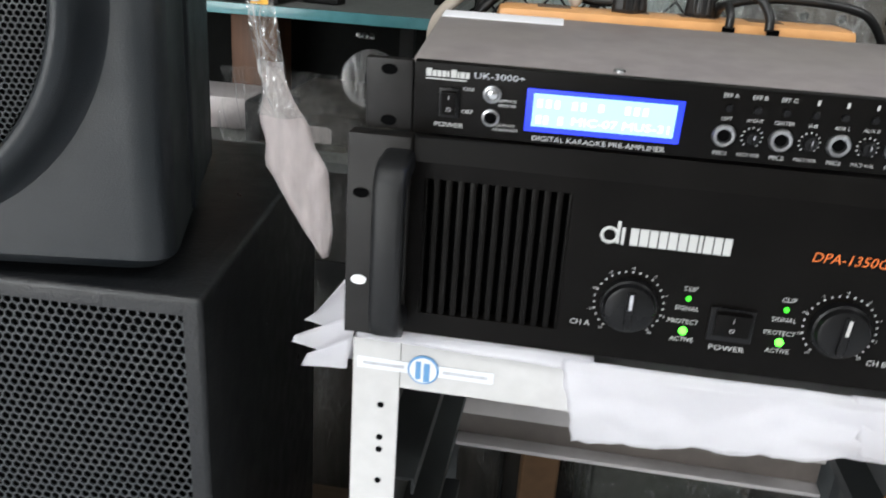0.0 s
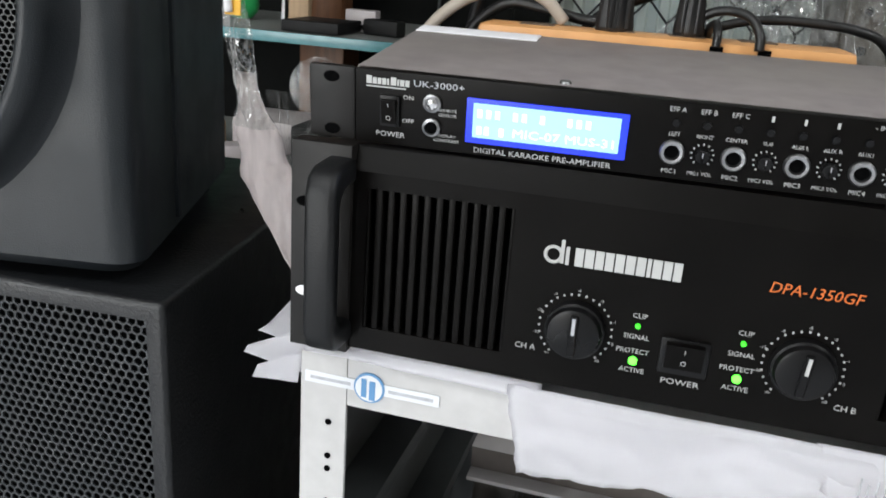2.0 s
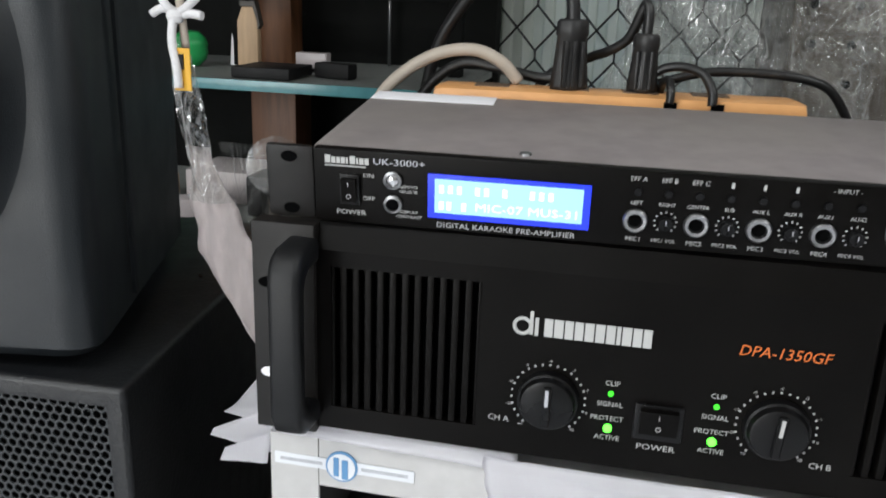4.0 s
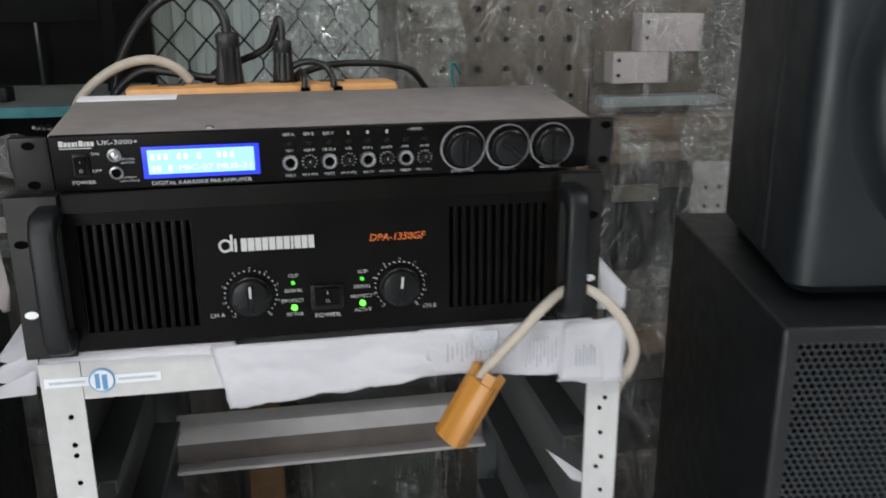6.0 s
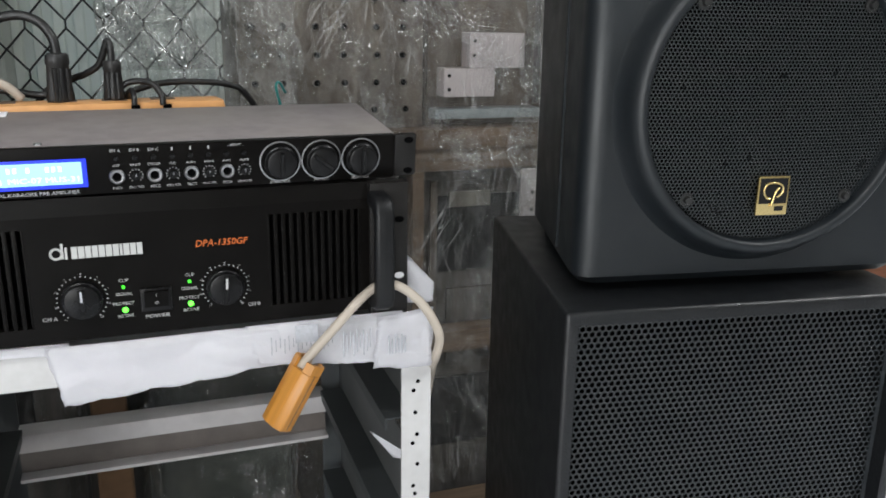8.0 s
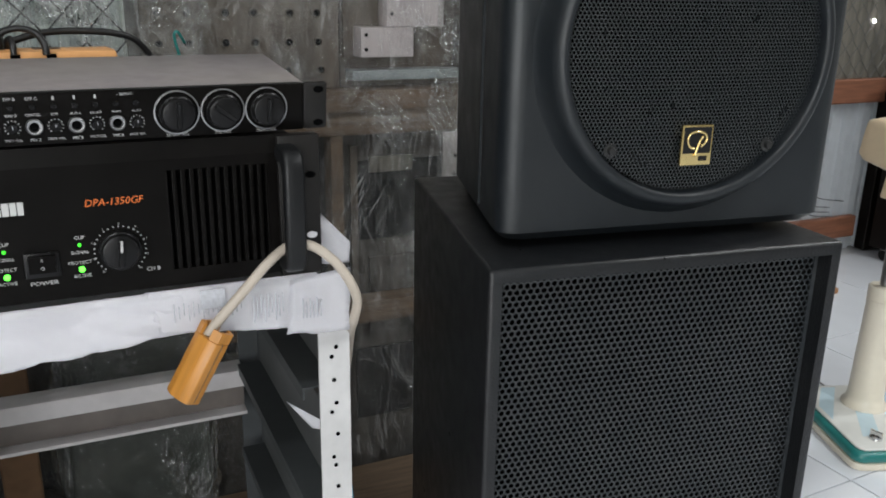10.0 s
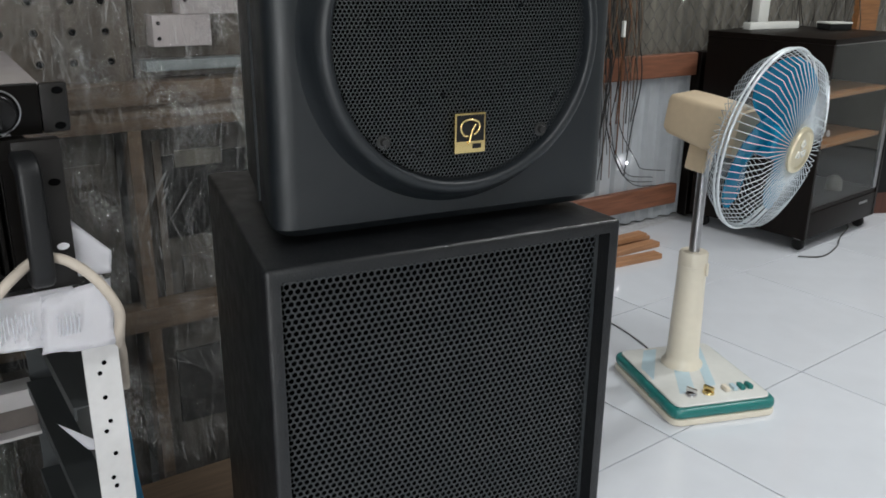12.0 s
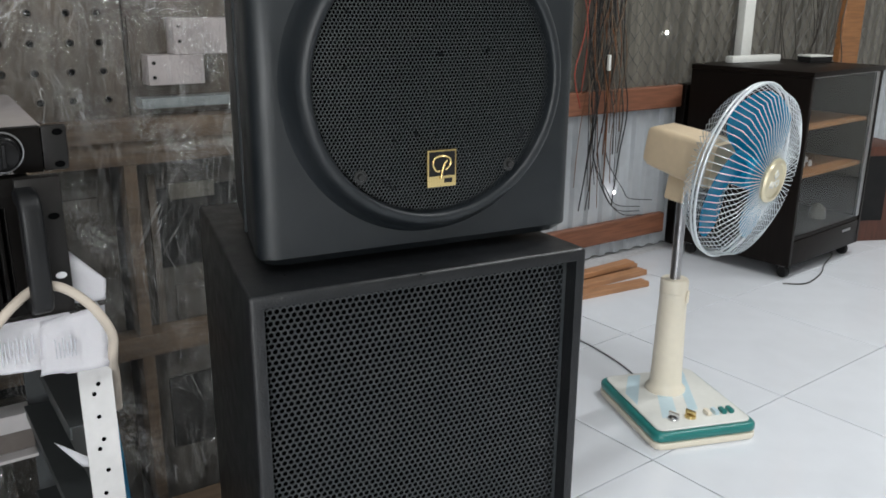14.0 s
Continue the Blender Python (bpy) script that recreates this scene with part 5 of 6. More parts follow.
tagged(link("metal_bits", smooth(bm), CHROME), "a few bright metal bits on the shelf", "metal bits", kind="stuff")
bar = thing("steel_bar", pose(-0.42, 1.80, 0), "black steel bar across dark netting", "bar")
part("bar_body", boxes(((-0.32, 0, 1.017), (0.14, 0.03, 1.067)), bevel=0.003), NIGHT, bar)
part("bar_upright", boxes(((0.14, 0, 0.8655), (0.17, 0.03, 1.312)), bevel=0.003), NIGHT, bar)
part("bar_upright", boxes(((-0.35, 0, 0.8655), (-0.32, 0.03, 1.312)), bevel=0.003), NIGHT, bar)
tagged(link("pale_rod", tube(bmesh.new(), [Vector((-0.46, 1.98, z)) for z in (0.8655, 1.0, 1.3, 1.5)], 0.004), STEEL), "thin steel rod standing on the shelf", "rod")
low = thing("low_shelf", pose(-0.55, 1.35, 0), "cluttered low dusty shelf board behind the rack", "shelf")
part("board", boxes(((-0.45, -0.18, 0.67), (0.32, 0.2, 0.685))), BOARD, low)
for x in (-0.4, 0.27):
    part("leg", boxes(((x, -0.15, 0), (x + 0.03, -0.12, 0.67))), BLACK, low)
    part("leg", boxes(((x, 0.14, 0), (x + 0.03, 0.17, 0.67))), BLACK, low)
tagged(link("grey_tin", boxes(((-0.62, 1.30, 0.685), (-0.50, 1.42, 0.74)), bevel=0.006), BRACKET), "pale grey tin on the low shelf", "tin")
for k, (x, y, lx, ly, h, a, mt, lb) in enumerate(((-0.36, 1.26, 0.06, 0.05, 0.035, 14, PAPER_OLD, "crumpled pale packet on the low shelf"), (-0.30, 1.34, 0.09, 0.05, 0.022, -20, TAN, "flat tan box on the low shelf"), (-0.56, 1.22, 0.05, 0.04, 0.03, 30, BRACKET, "small pale carton on the low shelf"), (-0.68, 1.30, 0.07, 0.06, 0.04, 8, TAN, "small tan carton on the low shelf"))):
    tagged(link("small_carton", boxes(((-lx / 2, -ly / 2, 0), (lx / 2, ly / 2, h)), bevel=0.004), mt), lb, "carton", "clutter on the low shelf").matrix_world = pose(x, y, 0.6855, 0, 0, a)
tagged(link("black_module", boxes(((-0.48, 1.24, 0.685), (-0.41, 1.31, 0.75)), bevel=0.004), BLACK), "small black module on the low shelf", "module")
bm = bmesh.new()
lathe(bm, [(0.0, 0), (0.016, 0.0), (0.0175, 0.0006), (0.016, 0.0012), (0.0, 0.0012)], 30, pose(-0.0945, 0.482, 0.944, 84, 0, 14))
tagged(link("clear_disc_lid", smooth(bm), BAG), "round clear plastic disc leaning behind the preamplifier ear", "lid")

# ---- film-wrapped equipment behind the rack ----
beam = thing("timber_stand", pose(0.85, 1.21, 0), "rough brown timber stand carrying wrapped equipment", "stand")
part("top_beam", boxes(((-0.68, 0, 0.775), (0.75, 0.06, 0.820)), bevel=0.004), BROWN_WOOD, beam)
part("top_board", boxes(((-0.68, -0.012, 0.8205), (0.75, 0.42, 0.858)), bevel=0.003), BROWN_WOOD, beam)
part("middle_beam", boxes(((-0.68, 0, 0.395), (0.75, 0.05, 0.440)), bevel=0.003), BROWN_WOOD, beam)
part("rear_beam", boxes(((-0.68, 0.36, 0.775), (0.75, 0.42, 0.820))), BROWN_WOOD, beam)
for x in (-0.66, -0.235, 0.70):
    part("leg", boxes(((x, 0.004, 0), (x + 0.024, 0.05, 0.775)), bevel=0.003), BROWN_WOOD, beam)
    part("leg", boxes(((x, 0.37, 0), (x + 0.024, 0.415, 0.775)), bevel=0.003), BROWN_WOOD, beam)
sill = batten("trim_sill", (-0.6, 0.98, 0.0), (1.45, 1.165, 0.105), BROWN_WOOD, "rough brown timber sill on the floor behind the rack")
ch = thing("punched_chassis", pose(0.475, 1.24, 0.8585), "grey-brown metal chassis with rows of round holes, under film", "chassis", "wrapped chassis")
part("case", boxes(((-0.175, 0, 0), (0.168, 0.30, 0.42)), bevel=0.004), CHASSIS, ch)
for i in range(6):
    for j in range(5):
        bm = bmesh.new()
        x, z = -0.150 + 0.056 * i + 0.004 * math.sin(3 * i + j), 0.035 + 0.050 * j
        lathe(bm, [(0.0085, -0.001), (0.0085, 0.003), (0.0068, 0.0035), (0.0062, 0.0008), (0.0, 0.0008)], 14, pose(x, 0, z, 90), cap=False)
        e = part("eyelet", smooth(bm), CHASSIS, ch)
        bm = bmesh.new()
        lathe(bm, [(0.0062, 0.0), (0.0062, 0.0011), (0.0, 0.0011)], 12, pose(x, 0, z, 90))
        part("eyelet_hole", bm, DARK, e)
ch = thing("dark_chassis", pose(0.85, 1.24, 0.8585), "dark metal equipment case with pale brackets, under film", "chassis", "wrapped chassis")
part("case", boxes(((-0.20, 0.02, 0), (0.34, 0.30, 0.46)), bevel=0.004), CHASSIS, ch)
part("ledge", boxes(((-0.190, -0.025, 0.016), (0.03, 0.02, 0.034)), bevel=0.002), LEDGE, ch, "bluish grey steel ledge")
part("upper_bracket", boxes(((-0.125, -0.03, 0.112), (-0.012, 0.0195, 0.176)), bevel=0.002), BRACKET, ch, "pale pinkish steel bracket")
part("lower_bracket", boxes(((-0.175, -0.03, 0.058), (-0.072, 0.0195, 0.1115)), bevel=0.002), BRACKET, ch, "pale pinkish steel bracket")
part("bracket_back", boxes(((-0.195, 0.012, 0.055), (-0.126, 0.0198, 0.178))), CHASSIS, ch)
for x, z in ((-0.115, 0.162), (-0.115, 0.135), (-0.165, 0.098), (-0.165, 0.072)):
    bm = bmesh.new()
    lathe(bm, [(0.0035, 0), (0.0035, 0.0012), (0, 0.0012)], 12, pose(x, -0.03, z, 90))
    part("bolt_hole", bm, DARK, ch)
part("hinge_plate", boxes(((0.03, -0.01, 0.04), (0.12, 0.02, 0.30)), bevel=0.003), CHASSIS_DARK, ch)
for i, (x0, x1, z1, y) in enumerate(((-0.46, -0.02, 0.74, 1.24), (-0.015, 0.185, 0.70, 1.26), (0.20, 0.605, 0.765, 1.27), (0.645, 0.95, 0.768, 1.268), (0.96, 1.42, 0.74, 1.27))):
    cs = thing("dark_case", pose((x0 + x1) / 2, y, 0), "dark scuffed equipment case wrapped in clear film", "case", "dark cases")
    w = (x1 - x0) / 2
    part("case_body", boxes(((-w, 0, 0), (w, 0.30, z1)), bevel=0.006), CHASSIS_DARK, cs)
    for k in range(3):
        z = z1 * (0.20 + 0.26 * k)
        part("panel", boxes(((-w + 0.03 + 0.03 * (k % 2), -0.006, z), (w - 0.03 - 0.04 * ((k + i) % 2), 0.0, z + z1 * 0.21)), bevel=0.002), BLACK if (k + i) % 2 else CHASSIS_DARK, cs)
    # a dull plate imitates a patch of glare on the wrapping
    part("label_plate", boxes(((-w + 0.06, -0.012, z1 * 0.90), (-w + 0.15, -0.0065, z1 * 0.94))), ZINC_OLD, cs, "small dull plate in place of glare on the film")
    part("light_strip", boxes(((-w + 0.022, -0.009, z1 * 0.50), (-w + 0.036, -0.0005, z1 * 0.97))), CHASSIS, cs)
pg = thing("perforated_plate", pose(0.872, 1.19, 0.0), "pale steel plate with punched holes", "plate")
part("plate", boxes(((-0.04, 0, 0.0), (0.03, 0.004, 0.775)), bevel=0.001), BRACKET, pg)
for k in range(9):
    for sx in (-0.014, 0.012):
        bm = bmesh.new()
        lathe(bm, [(0.004, 0), (0.004, 0.0008), (0, 0.0008)], 10, pose(sx, 0.0, 0.44 + 0.036 * k, 90))
        part("punched_hole", bm, DARK, pg)


def wrapped_bundle(m, sx, sy, sz, seed, material, label):
    """A lumpy dark bundle in a crumpled clear bag."""
    ob = thing("wrapped_bundle", m, label, "bundle", "wrapped bundles")

    def lump(grow, rough_amount, seed2):
        bm = bmesh.new()
        bmesh.ops.create_icosphere(bm, subdivisions=5, radius=1.0)
        for v in bm.verts:
            p = v.co.normalized()
            q = Vector([math.copysign(abs(c) ** 0.45, c) for c in p])
            r = 1 + 0.10 * noise.noise(p * 2.1 + Vector((seed, 0, seed2)))
            fold = 1 - 2.0 * abs(noise.noise(Vector((p.x * 5 + p.z * 2, p.y * 5, p.z * 7 - p.x * 3)) + Vector((seed2, seed, 0))))
            r += rough_amount * max(0.0, fold) ** 2 + 0.4 * rough_amount * noise.noise(p * 17 + Vector((seed, seed2, 3)))
            v.co = Vector((q.x * sx * r * grow, q.y * sy * r * grow, max(-sz, q.z * sz * r * grow) + sz))
        return smooth(bm, 24)

    part("contents", lump(0.93, 0.03, seed + 1.0), material, ob)
    part("bag", lump(1.0, 0.075, seed + 5.0), FILM_BAG, ob, "crumpled clear plastic bag")
    return ob


wrapped_bundle(pose(0.225, 1.085, 0.105, 0, 0, 8), 0.125, 0.055, 0.205, 2.0, GREEN_BLACK, "dark greenish lumpy bundle in a crumpled clear bag")
wrapped_bundle(pose(0.12, 1.085, 0.515, 0, 0, -6), 0.165, 0.05, 0.075, 6.0, CHASSIS, "grey lumpy bundle in a crumpled clear bag")
bm = bmesh.new()
box(bm, (-0.028, -0.02, 0), (0.028, 0.02, 0.40), 0.003, 1)
tagged(link("cardboard_strip", smooth(bm), CARDBOARD), "brown folded cardboard standing beside the wrapped bundle", "cardboard").matrix_world = pose(0.045, 1.07, 0.105, 0, 0, 6)


def film_at(x0, x1, z0, z1, y, amp, seed, nx, nz):
    """Film pulled tight with sharp creases that run slantwise."""
    def at(u, v):
        x, z = x0 + (x1 - x0) * u, z0 + (z1 - z0) * v
        x += 0.035 * (1 - u) ** 4 * noise.noise((1.5, z * 14, seed)) - 0.035 * u ** 4 * noise.noise((4.5, z * 14, seed))
        off = 0.0
        for k, (a, f) in enumerate(((0.9, 9), (-0.5, 13), (1.6, 21), (-1.1, 34))):
            s = x * math.cos(a) + z * math.sin(a)
            t = -x * math.sin(a) + z * math.cos(a)
            ridge = 1 - abs(noise.noise((s * f, t * f * 0.22, seed + 3 * k))) * 2.2
            off += max(0.0, ridge) ** 3 * (0.55, 0.35, 0.2, 0.12)[k]
        return Vector((x, y - amp * off, z))
    return sheet(nx, nz, at)


f = thing("stretch_film", pose(0, 0, 0), "wrinkled clear stretch film wrapped round stacked equipment", "film", kind="stuff")
part("film_layer", film_at(0.13, 1.36, 0.80, 1.45, 1.185, 0.022, 1, 280, 150), FILM, f)
part("crinkled_layer", film_at(0.075, 0.40, 0.90, 1.42, 1.150, 0.050, 9, 150, 200), FILM_CRISP, f)
part("bunched_layer", film_at(0.10, 0.24, 0.98, 1.42, 1.120, 0.060, 21, 90, 200), FILM_GLARE, f)
part("crinkled_layer", film_at(0.80, 0.95, 0.60, 1.30, 1.158, 0.045, 12, 90, 220), FILM_GLARE, f)
part("film_layer", film_at(-0.50, 1.36, 0.06, 0.815, 1.182, 0.016, 5, 330, 140), FILM, f)


# ---- pedestal fan ----
def fan():
    ob = thing("pedestal_fan", pose(1.921, 0.974, 0) @ Matrix.Diagonal((1.08, 1.08, 1.08, 1)), "old cream pedestal fan with blue blades and teal-rimmed base, switched off", "fan")
    q = pose(0, 0, 0, 0, 0, -20)
    def base_box(hw, hd, z0, z1, r, seg=5):
        o = rounded_outline(hw, hw, -hd, hd, r)
        return prism(o, z0, z1)
    bm = base_box(0.134, 0.160, 0.0, 0.016, 0.03)
    bm.transform(q)
    part("base_skirt", bevelled(bm, 0.003, 2), FAN_CREAM, ob)
    bm = base_box(0.134, 0.160, 0.0162, 0.040, 0.03)
    bm.transform(q)
    part("base_rim", bevelled(bm, 0.009, 3), TEAL, ob, "glossy teal rim of the base")
    bm = base_box(0.122, 0.148, 0.0402, 0.046, 0.024)
    bm.transform(q)
    top_plate = part("base_top", bevelled(bm, 0.003, 2), FAN_WHITE, ob, "off-white base plate with pale blue stripes")
    for band in ([(-0.112, -0.02), (-0.112, 0.045), (-0.06, 0.135), (-0.025, 0.135)], [(-0.085, -0.095), (-0.045, -0.095), (0.045, 0.135), (0.010, 0.135)],
                 [(-0.005, -0.075), (0.020, -0.075), (0.098, 0.135), (0.072, 0.135)]):
        bm = prism(band, 0.0461, 0.0464)
        bm.transform(q)
        part("stripe", bm, FAN_BLUE_PRINT, top_plate)
    for x, m, nm in ((-0.062, CHROME, "timer_knob"), (-0.018, GOLD, "swing_knob")):
        bm = bmesh.new()
        lathe(bm, [(0.014, 0), (0.013, 0.005), (0.010, 0.007), (0, 0.007)], 20, pose(0, 0, 0))
        box(bm, (-0.003, -0.013, 0.007), (0.003, 0.013, 0.018), 0.001, 1)
        bm.transform(q @ pose(x, -0.105, 0.046, 0, 0, 30))
        part(nm, smooth(bm), m, ob, "bright metal knob" if m is CHROME else "brass-coloured knob")
    for k in range(4):
        bm = bmesh.new()
        box(bm, (-0.0055, -0.012, 0), (0.0055, 0.012, 0.010), 0.002, 2)
        bm.transform(q @ pose(0.030 + 0.020 * k, -0.100 + 0.0 * k, 0.046))
        part("speed_key", smooth(bm), FAN_CREAM if k == 0 else (FAN_BLUE_PRINT if k == 1 else TEAL), ob)
    bm = bmesh.new()
    lathe(bm, [(0.050, 0.046), (0.050, 0.052), (0.042, 0.060), (0.039, 0.075), (0.033, 0.31), (0.034, 0.315), (0.034, 0.337), (0.031, 0.341), (0.0, 0.341)], 40, pose(0.017, 0.047, 0))
    part("column", smooth(bm, 50), FAN_CREAM, ob)
    bm = bmesh.new()
    lathe(bm, [(0.0345, 0.305), (0.0352, 0.307), (0.0345, 0.309)], 32, pose(0.017, 0.047, 0), cap=False)
    box(bm, (0.022, 0.008, 0.285), (0.030, 0.014, 0.318), 0.002, 1)
    part("clamp", smooth(bm), FAN_CREAM, ob)
    bm = bmesh.new()
    lathe(bm, [(0.0125, 0.34), (0.0125, 0.60)], 20, pose(0.017, 0.047, 0))
    part("pole", smooth(bm), STEEL, ob, "bare steel pole")
    # head, turned and tipped down a little; its axis is local -y
    head = pose(0.056, -0.166, 0.617) @ pose(0, 0, 0, 0, 0, 10) @ pose(0, 0, 0, 8, 0, 0)
    bm = bmesh.new()
    box(bm, (-0.018, 0.195, -0.115), (0.018, 0.245, -0.035), 0.006, 2)
    bm.transform(head)
    part("neck", smooth(bm), FAN_TAN, ob)
    bm = bmesh.new()
    rings = []
    for y, w, h, c in ((0.125, 0.050, 0.050, 0.0), (0.135, 0.054, 0.052, 0.0), (0.20, 0.055, 0.052, 0.002), (0.29, 0.051, 0.047, 0.006), (0.305, 0.044, 0.040, 0.006)):
        o = rounded_outline(w, w, -h, h, 0.014, 4)
        rings.append([bm.verts.new((a, y, b + c)) for a, b in o])
    for a, b in zip(rings, rings[1:]):
        for i in range(len(a)):
            bm.faces.new((a[i], a[(i + 1) % len(a)], b[(i + 1) % len(a)], b[i]))
    bm.faces.new(rings[0])
    bm.faces.new(rings[-1])
    bmesh.ops.recalc_face_normals(bm, faces=bm.faces)
    bm.transform(head)
    part("motor_housing", smooth(bm), FAN_TAN, ob)
    R = 0.199
    def ring_at(r, y, thick):
        b = tube(bmesh.new(), [Vector((r * math.cos(a), y, r * math.sin(a))) for a in np.linspace(0, 2 * math.pi, 73)[:-1]], thick, 6, True)
        b.transform(head)
        return b
    front = part("front_guard", ring_at(R, 0.073, 0.0035), GUARD, ob, "white wire guard, front half")
    rear = part("rear_guard", ring_at(R - 0.002, 0.083, 0.003), GUARD, ob, "white wire guard, rear half")
    part("guard_hoop", ring_at(0.105, 0.138, 0.0013), GUARD, rear)
    n = 72
    for i in range(n):
        a = 2 * math.pi * i / n
        c, s_ = math.cos(a), math.sin(a)
        b = tube(bmesh.new(), [Vector((r * c, y, r * s_)) for r, y in ((0.034, 0.005), (0.135, 0.014), (0.182, 0.034), (R, 0.073))], 0.00100, 5)
        b.transform(head)
        part("spoke", b, GUARD, front)
        b = tube(bmesh.new(), [Vector((r * c, y, r * s_)) for r, y in ((0.052, 0.135), (0.110, 0.138), (0.168, 0.122), (R - 0.002, 0.083))], 0.0007, 4)
        b.transform(head)
        part("spoke", b, GUARD, rear)
    bm = bmesh.new()
    lathe(bm, [(0.050, -0.001), (0.050, 0.006), (0.047, 0.010), (0.041, 0.0105), (0.037, 0.007), (0.0, 0.007)], 36, head @ pose(0, 0.008, 0, 90))
    cap = part("centre_cap", smooth(bm), FAN_CAP, ob, "pale gold centre cap")
    bm = bmesh.new()
    for k in range(3):
        b2 = pose(0, 0, 0, 0, 120 * k, 0)
        tube(bm, [head @ (b2 @ Vector(p)) for p in ((0, 0.0, 0.004), (0.008, -0.001, 0.014), (0, 0.0, 0.024), (-0.008, -0.001, 0.014))], 0.0022, 6, True)
    part("cap_emblem", bm, FAN_WHITE, cap)
    bm = bmesh.new()
    lathe(bm, [(0.0, 0.055), (0.030, 0.052), (0.036, 0.045), (0.036, 0.0)], 28, head @ pose(0, 0.095, 0, 90))
    hub = part("hub", smooth(bm), BLADE, ob)
    for k in range(3):
        def at(u, v, k=k):
            r = 0.03 + 0.152 * v
            w = 0.56 + 0.58 * math.sin(math.pi * min(1, v * 0.9 + 0.1) * 0.75)
            a = radians(120 * k + 70) + (u - 0.5) * 2.0 * w * (1 - 0.25 * v) + 0.25 * v
            rr = r * (1 - 0.10 * (2 * u - 1) ** 2 * v)
            return head @ Vector((rr * math.cos(a), 0.070 + (u - 0.5) * 0.045, rr * math.sin(a)))
        part("blade", sheet(14, 12, at, 0.0016), BLADE, hub, "translucent blue blade")
    return ob


fan()
tagged(link("fan_lead", cable([(1.985, 1.15, 0.006), (2.02, 1.24, 0.0035), (2.045, 1.36, 0.0035), (2.05, 1.50, 0.0035), (2.00, 1.66, 0.0035), (1.90, 1.80, 0.0035)], 0.0024), STEEL), "thin grey fan cord lying on the tiles", "cord")

# ---- glass-fronted cabinet and what stands round it ----
cab = thing("glass_cabinet", pose(3.165, 1.475, 0, 0, 0, 6), "dark-stained cabinet with a glass front and wooden shelves", "cabinet")
w, d, h = 0.60, 0.52, 0.816
part("side_panel", boxes(((0, 0.0, 0.055), (0.018, d, h - 0.0205)), bevel=0.001), VENEER, cab)
part("side_panel", boxes(((w - 0.018, 0.0, 0.055), (w, d, h - 0.0205)), bevel=0.001), VENEER, cab)
part("top", boxes(((-0.004, -0.006, h - 0.02), (w + 0.004, d, h)), bevel=0.002), VENEER, cab)
part("bottom", boxes(((0.0185, 0.005, 0.16), (w - 0.0185, d - 0.011, 0.175))), VENEER, cab)
part("plinth", boxes(((0.0185, 0.001, 0.055), (w - 0.0185, 0.018, 0.158)), bevel=0.001), VENEER, cab)
part("back", boxes(((0.0185, d - 0.01, 0.055), (w - 0.0185, d, h - 0.0205))), VENEER, cab)
for z in (0.40, 0.59):
    part("shelf", boxes(((0.019, 0.03, z), (w - 0.019, d - 0.012, z + 0.014))), SHELF_WOOD, cab, "orange-brown wooden shelf")
dr = part("glass_door", boxes(((0.019, 0.004, 0.178), (w - 0.050, 0.008, h - 0.024))), GLASS, cab, "clear glass door")
dr.visible_shadow = False
part("door_frame", boxes(((w - 0.050, 0.002, 0.178), (w - 0.019, 0.012, h - 0.024)), bevel=0.001), STEEL, cab, "bright aluminium door edge")
part("door_frame", boxes(((0.019, 0.002, h - 0.0235), (w - 0.050, 0.012, h - 0.0208))), STEEL, cab)
part("maker_plate", boxes(((w - 0.16, -0.0015, 0.125), (w - 0.09, 0.001, 0.135))), STEEL, cab)
for x in (0.04, w - 0.05):
    for y in (0.04, d - 0.05):
        bm = bmesh.new()
        lathe(bm, [(0.020, -0.012), (0.024, -0.008), (0.024, 0.008), (0.020, 0.012)], 18, pose(x, y, 0.024, 0, 90, 0))
        part("castor", smooth(bm), BLACK, cab)
        part("castor_fork", boxes(((x - 0.015, y - 0.012, 0.045), (x + 0.015, y + 0.012, 0.0548))), STEEL, cab)
rng = random.Random(4)
T = pose(3.165, 1.475, 0, 0, 0, 6)
for k in range(9):
    bm = bmesh.new()
    r = rng.uniform(0.008, 0.014)
    lathe(bm, [(0, 0), (r, 0.004), (r * 0.8, 0.020), (r * 0.5, 0.028), (0, 0.03)], 14)
    o = tagged(link("glass_trinket", smooth(bm), BRACKET), "small bright trinket on the cabinet shelf", "trinket", "trinkets in the cabinet")
    o.matrix_world = T @ pose(0.06 + 0.035 * k, 0.12 + rng.uniform(-0.03, 0.05), 0.4145)
for x, y, r in ((0.08, 0.10, 0.03), (0.15, 0.14, 0.022), (0.40, 0.10, 0.035)):
    bm = bmesh.new()
    lathe(bm, [(0, 0), (r, 0.002), (r * 0.9, r * 1.2), (r * 0.4, r * 1.8), (0, r * 1.9)], 18)
    tagged(link("small_ornament", smooth(bm), BRACKET if r < 0.033 else CHASSIS_DARK), "small rounded ornament in the cabinet", "ornament").matrix_world = T @ pose(x, y, 0.1755)
rc = thing("remote_box", T @ pose(0.52, 0.26, h + 0.0005, 0, 0, -20), "white flat box with a dark front on the cabinet", "box")
part("lid", boxes(((-0.06, -0.04, 0.024), (0.06, 0.04, 0.030)), bevel=0.002), FAN_WHITE, rc)
part("body", boxes(((-0.058, -0.038, 0.0), (0.058, 0.038, 0.0238)), bevel=0.002), BLACK, rc)
tagged(link("white_strip", boxes(((-0.15, -0.02, 0), (0.15, 0.02, 0.028)), bevel=0.004), FAN_WHITE), "white plastic strip lying on the cabinet", "strip").matrix_world = T @ pose(0.30, 0.42, h + 0.0005, 0, 0, -10)
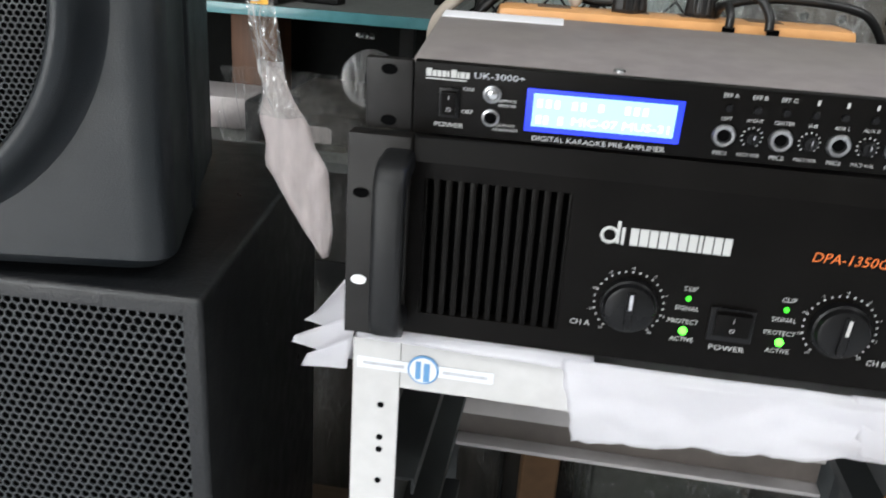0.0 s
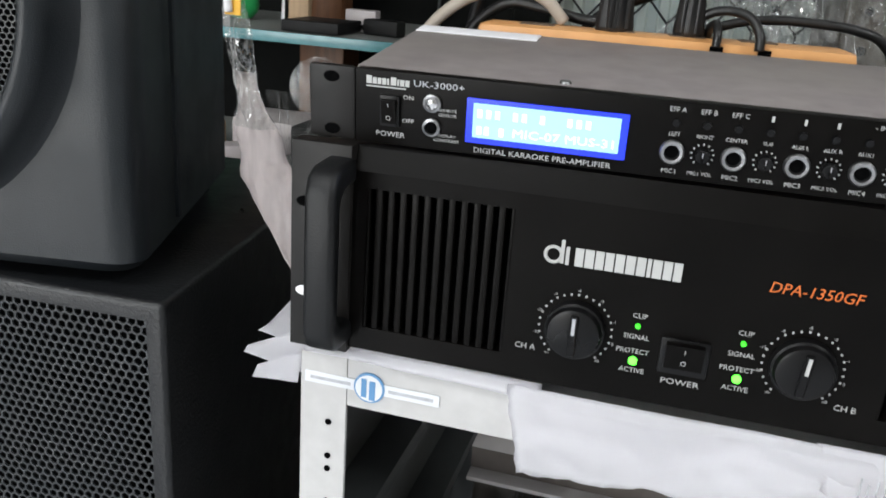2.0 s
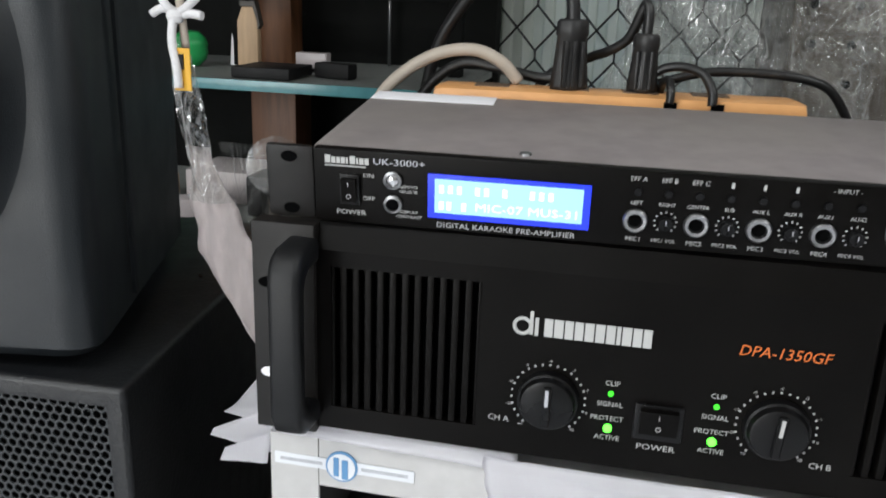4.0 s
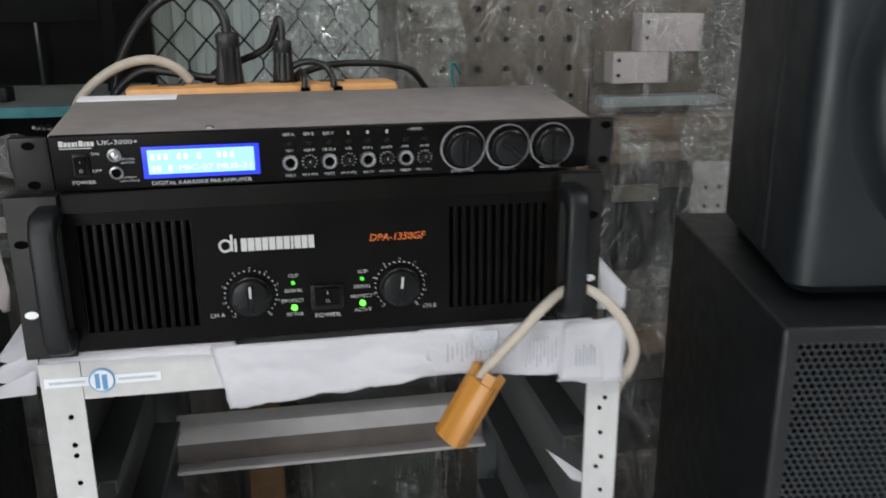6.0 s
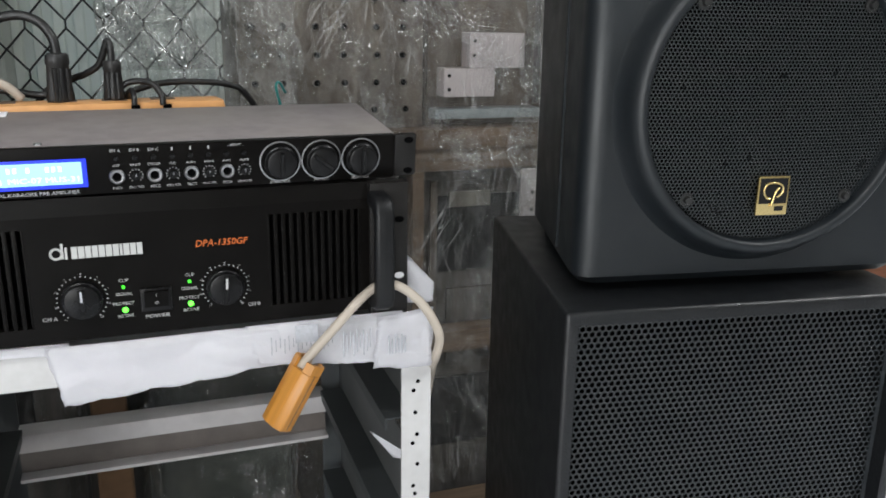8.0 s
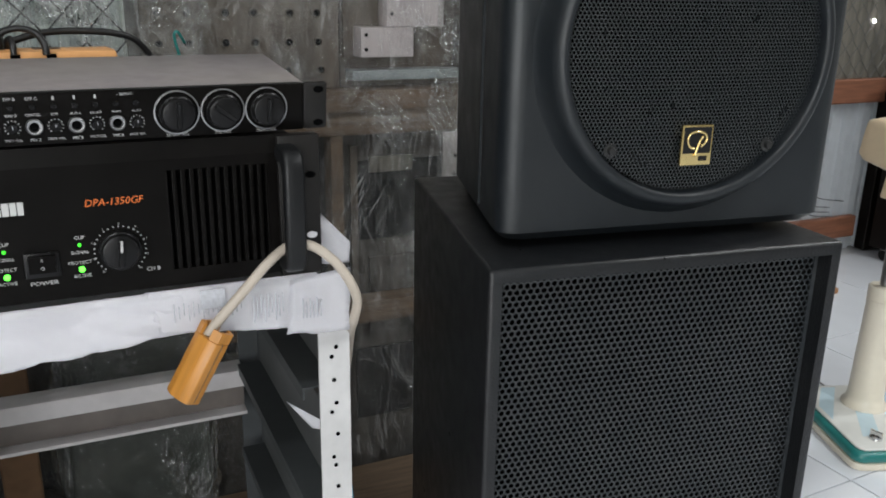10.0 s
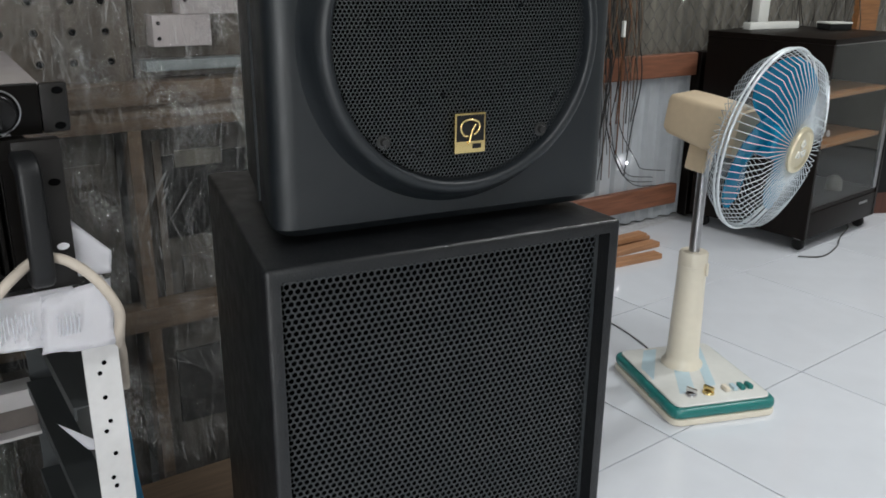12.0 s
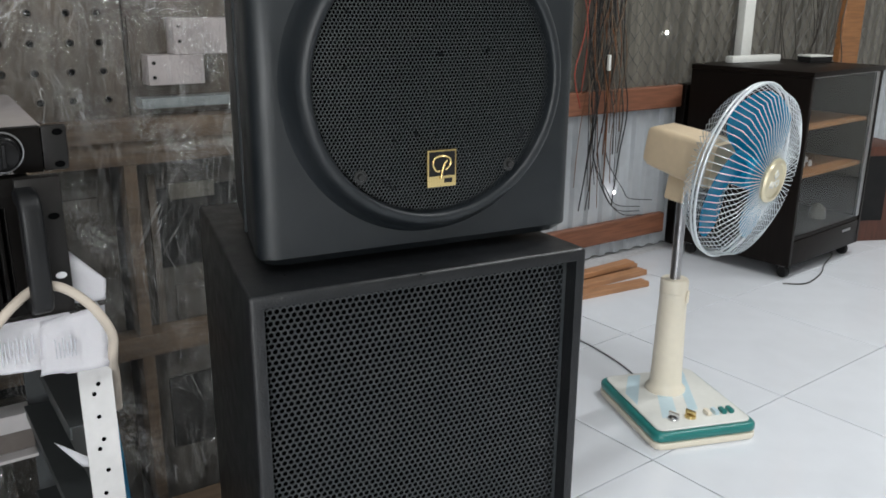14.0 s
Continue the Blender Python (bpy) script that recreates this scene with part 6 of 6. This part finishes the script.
tagged(link("white_upright", boxes(((-0.035, -0.02, 0), (0.035, 0.02, 0.75)), bevel=0.003), FAN_WHITE), "white painted upright against the netting", "upright").matrix_world = pose(3.55, 2.08, 0.0) @ pose(0, 0, 0.62)
tagged(link("upright_foot", boxes(((3.515, 2.06, 0.0), (3.585, 2.10, 0.6195))), FAN_WHITE), "white painted block under the upright", "block")
tagged(link("thin_lead", cable([(3.12, 1.46, 0.004), (3.20, 1.41, 0.004), (3.36, 1.45, 0.004), (3.48, 1.51, 0.005), (3.60, 1.55, 0.02), (3.68, 1.62, 0.004)], 0.003), WIRE_GREY), "thin cord lying at the cabinet's foot", "cord")

sp = thing("wooden_speaker", pose(4.05, 1.72, 0, 0, 0, -25), "reddish wooden loudspeaker box with a dark cloth panel", "loudspeaker")
part("box", boxes(((-0.15, -0.11, 0), (0.15, 0.17, 0.44)), bevel=0.004), SPEAKER_WOOD, sp)
part("cloth_panel", boxes(((-0.13, -0.116, 0.10), (0.05, -0.1105, 0.40)), bevel=0.002), BLACK, sp)
part("side_cloth", boxes(((-0.1545, -0.07, 0.09), (-0.1505, 0.10, 0.37)), bevel=0.001), BLACK, sp)

for k, (x, y, z, L, a) in enumerate(((2.49, 1.77, 0.0, 0.34, -5), (2.56, 1.86, 0.0, 0.40, 0), (2.58, 1.93, 0.0, 0.42, 3), (2.55, 1.915, 0.0215, 0.40, 2))):
    bm = bmesh.new()
    box(bm, (-L / 2, -0.024, 0), (L / 2, 0.024, 0.021), 0.002, 1)
    o = tagged(link("timber_offcut", smooth(bm), PLANK), "orange-brown timber offcut lying on the floor", "offcut", "offcuts by the wall")
    o.matrix_world = pose(x, y, z, 0, 0, a)
tagged(link("red_block", boxes(((2.25, 1.99, 0.0), (2.52, 2.07, 0.11)), bevel=0.003), RED_WOOD), "reddish wooden block on the floor", "block")

# loose wires down the metal wall
rng = random.Random(7)
ws = thing("wire_bundle", pose(2.66, WALL_Y - 0.05, 0), "tangled bundle of thin red and dark wires hanging on the wall", "wires")
for k in range(40):
    x, pts = rng.gauss(0, 0.045), []
    lo = rng.choice((0.72, 0.55, 0.46, 0.34, 0.24, 0.66, 0.78))
    for i in range(7):
        z = 1.45 - (1.45 - lo) * i / 6
        x += rng.uniform(-0.042, 0.042)
        pts.append((x, -0.006 - rng.uniform(0, 0.02), z))
    part("wire", cable(pts, rng.choice((0.0016, 0.0022, 0.0028)), 5, 5), rng.choice((RED_WIRE, CABLE, CABLE, BROWN_WOOD, BROWN_WOOD, OLD_POST, OLD_POST, CHASSIS_DARK)), ws)
for k in range(4):
    x = rng.uniform(-0.05, 0.05)
    part("wire", cable([(x, -0.012, 0.62), (x + 0.01, -0.02, 0.45), (x + 0.06 + 0.02 * k, -0.02, 0.30), (x + 0.16, -0.02, 0.20 + 0.02 * k), (x + 0.30, -0.02, 0.175 + 0.02 * k)], 0.0020, 6, 5), CABLE, ws)
part("white_clip", boxes(((0.02, -0.035, 0.80), (0.032, -0.022, 0.86)), bevel=0.002), FAN_WHITE, ws)
rng = random.Random(11)
br = thing("dry_stems", pose(4.0, WALL_Y - 0.06, 0), "thin dry brown stems caught in the netting", "stems", kind="stuff")
bm = bmesh.new()
for k in range(16):
    x, pts = rng.uniform(-0.28, 0.3), []
    for i in range(6):
        pts.append((x, -0.01 - rng.uniform(0, 0.02), 0.62 + 0.16 * i))
        x += rng.uniform(-0.06, 0.06)
    tube(bm, spline(pts, 4), 0.0028, 5)
part("stems", bm, CHASSIS_DARK, br)

# ---- floor tiles ----
TS = 0.57
bm = bmesh.new()
box(bm, (-TS / 2 + 0.0018, -TS / 2 + 0.0018, -0.0088), (TS / 2 - 0.0018, TS / 2 - 0.0018, 0.0), 0.0012, 1)
tile_mesh = bpy.data.meshes.new("tile")
bm.to_mesh(tile_mesh)
bm.free()
tile_mesh.materials.append(TILE)
G = pose(2.261, 0.872, 0, 0, 0, 3.2)
for i in range(-11, 8):
    for j in range(-10, 4):
        m = G @ pose((i + 0.5) * TS, (j + 0.5) * TS, 0)
        x, y = m.translation.x, m.translation.y
        if -2.9 < x < 5.2 and -3.3 < y < 2.0:
            o = new("tile", tile_mesh)
            o.parent, o.matrix_basis = floor, m
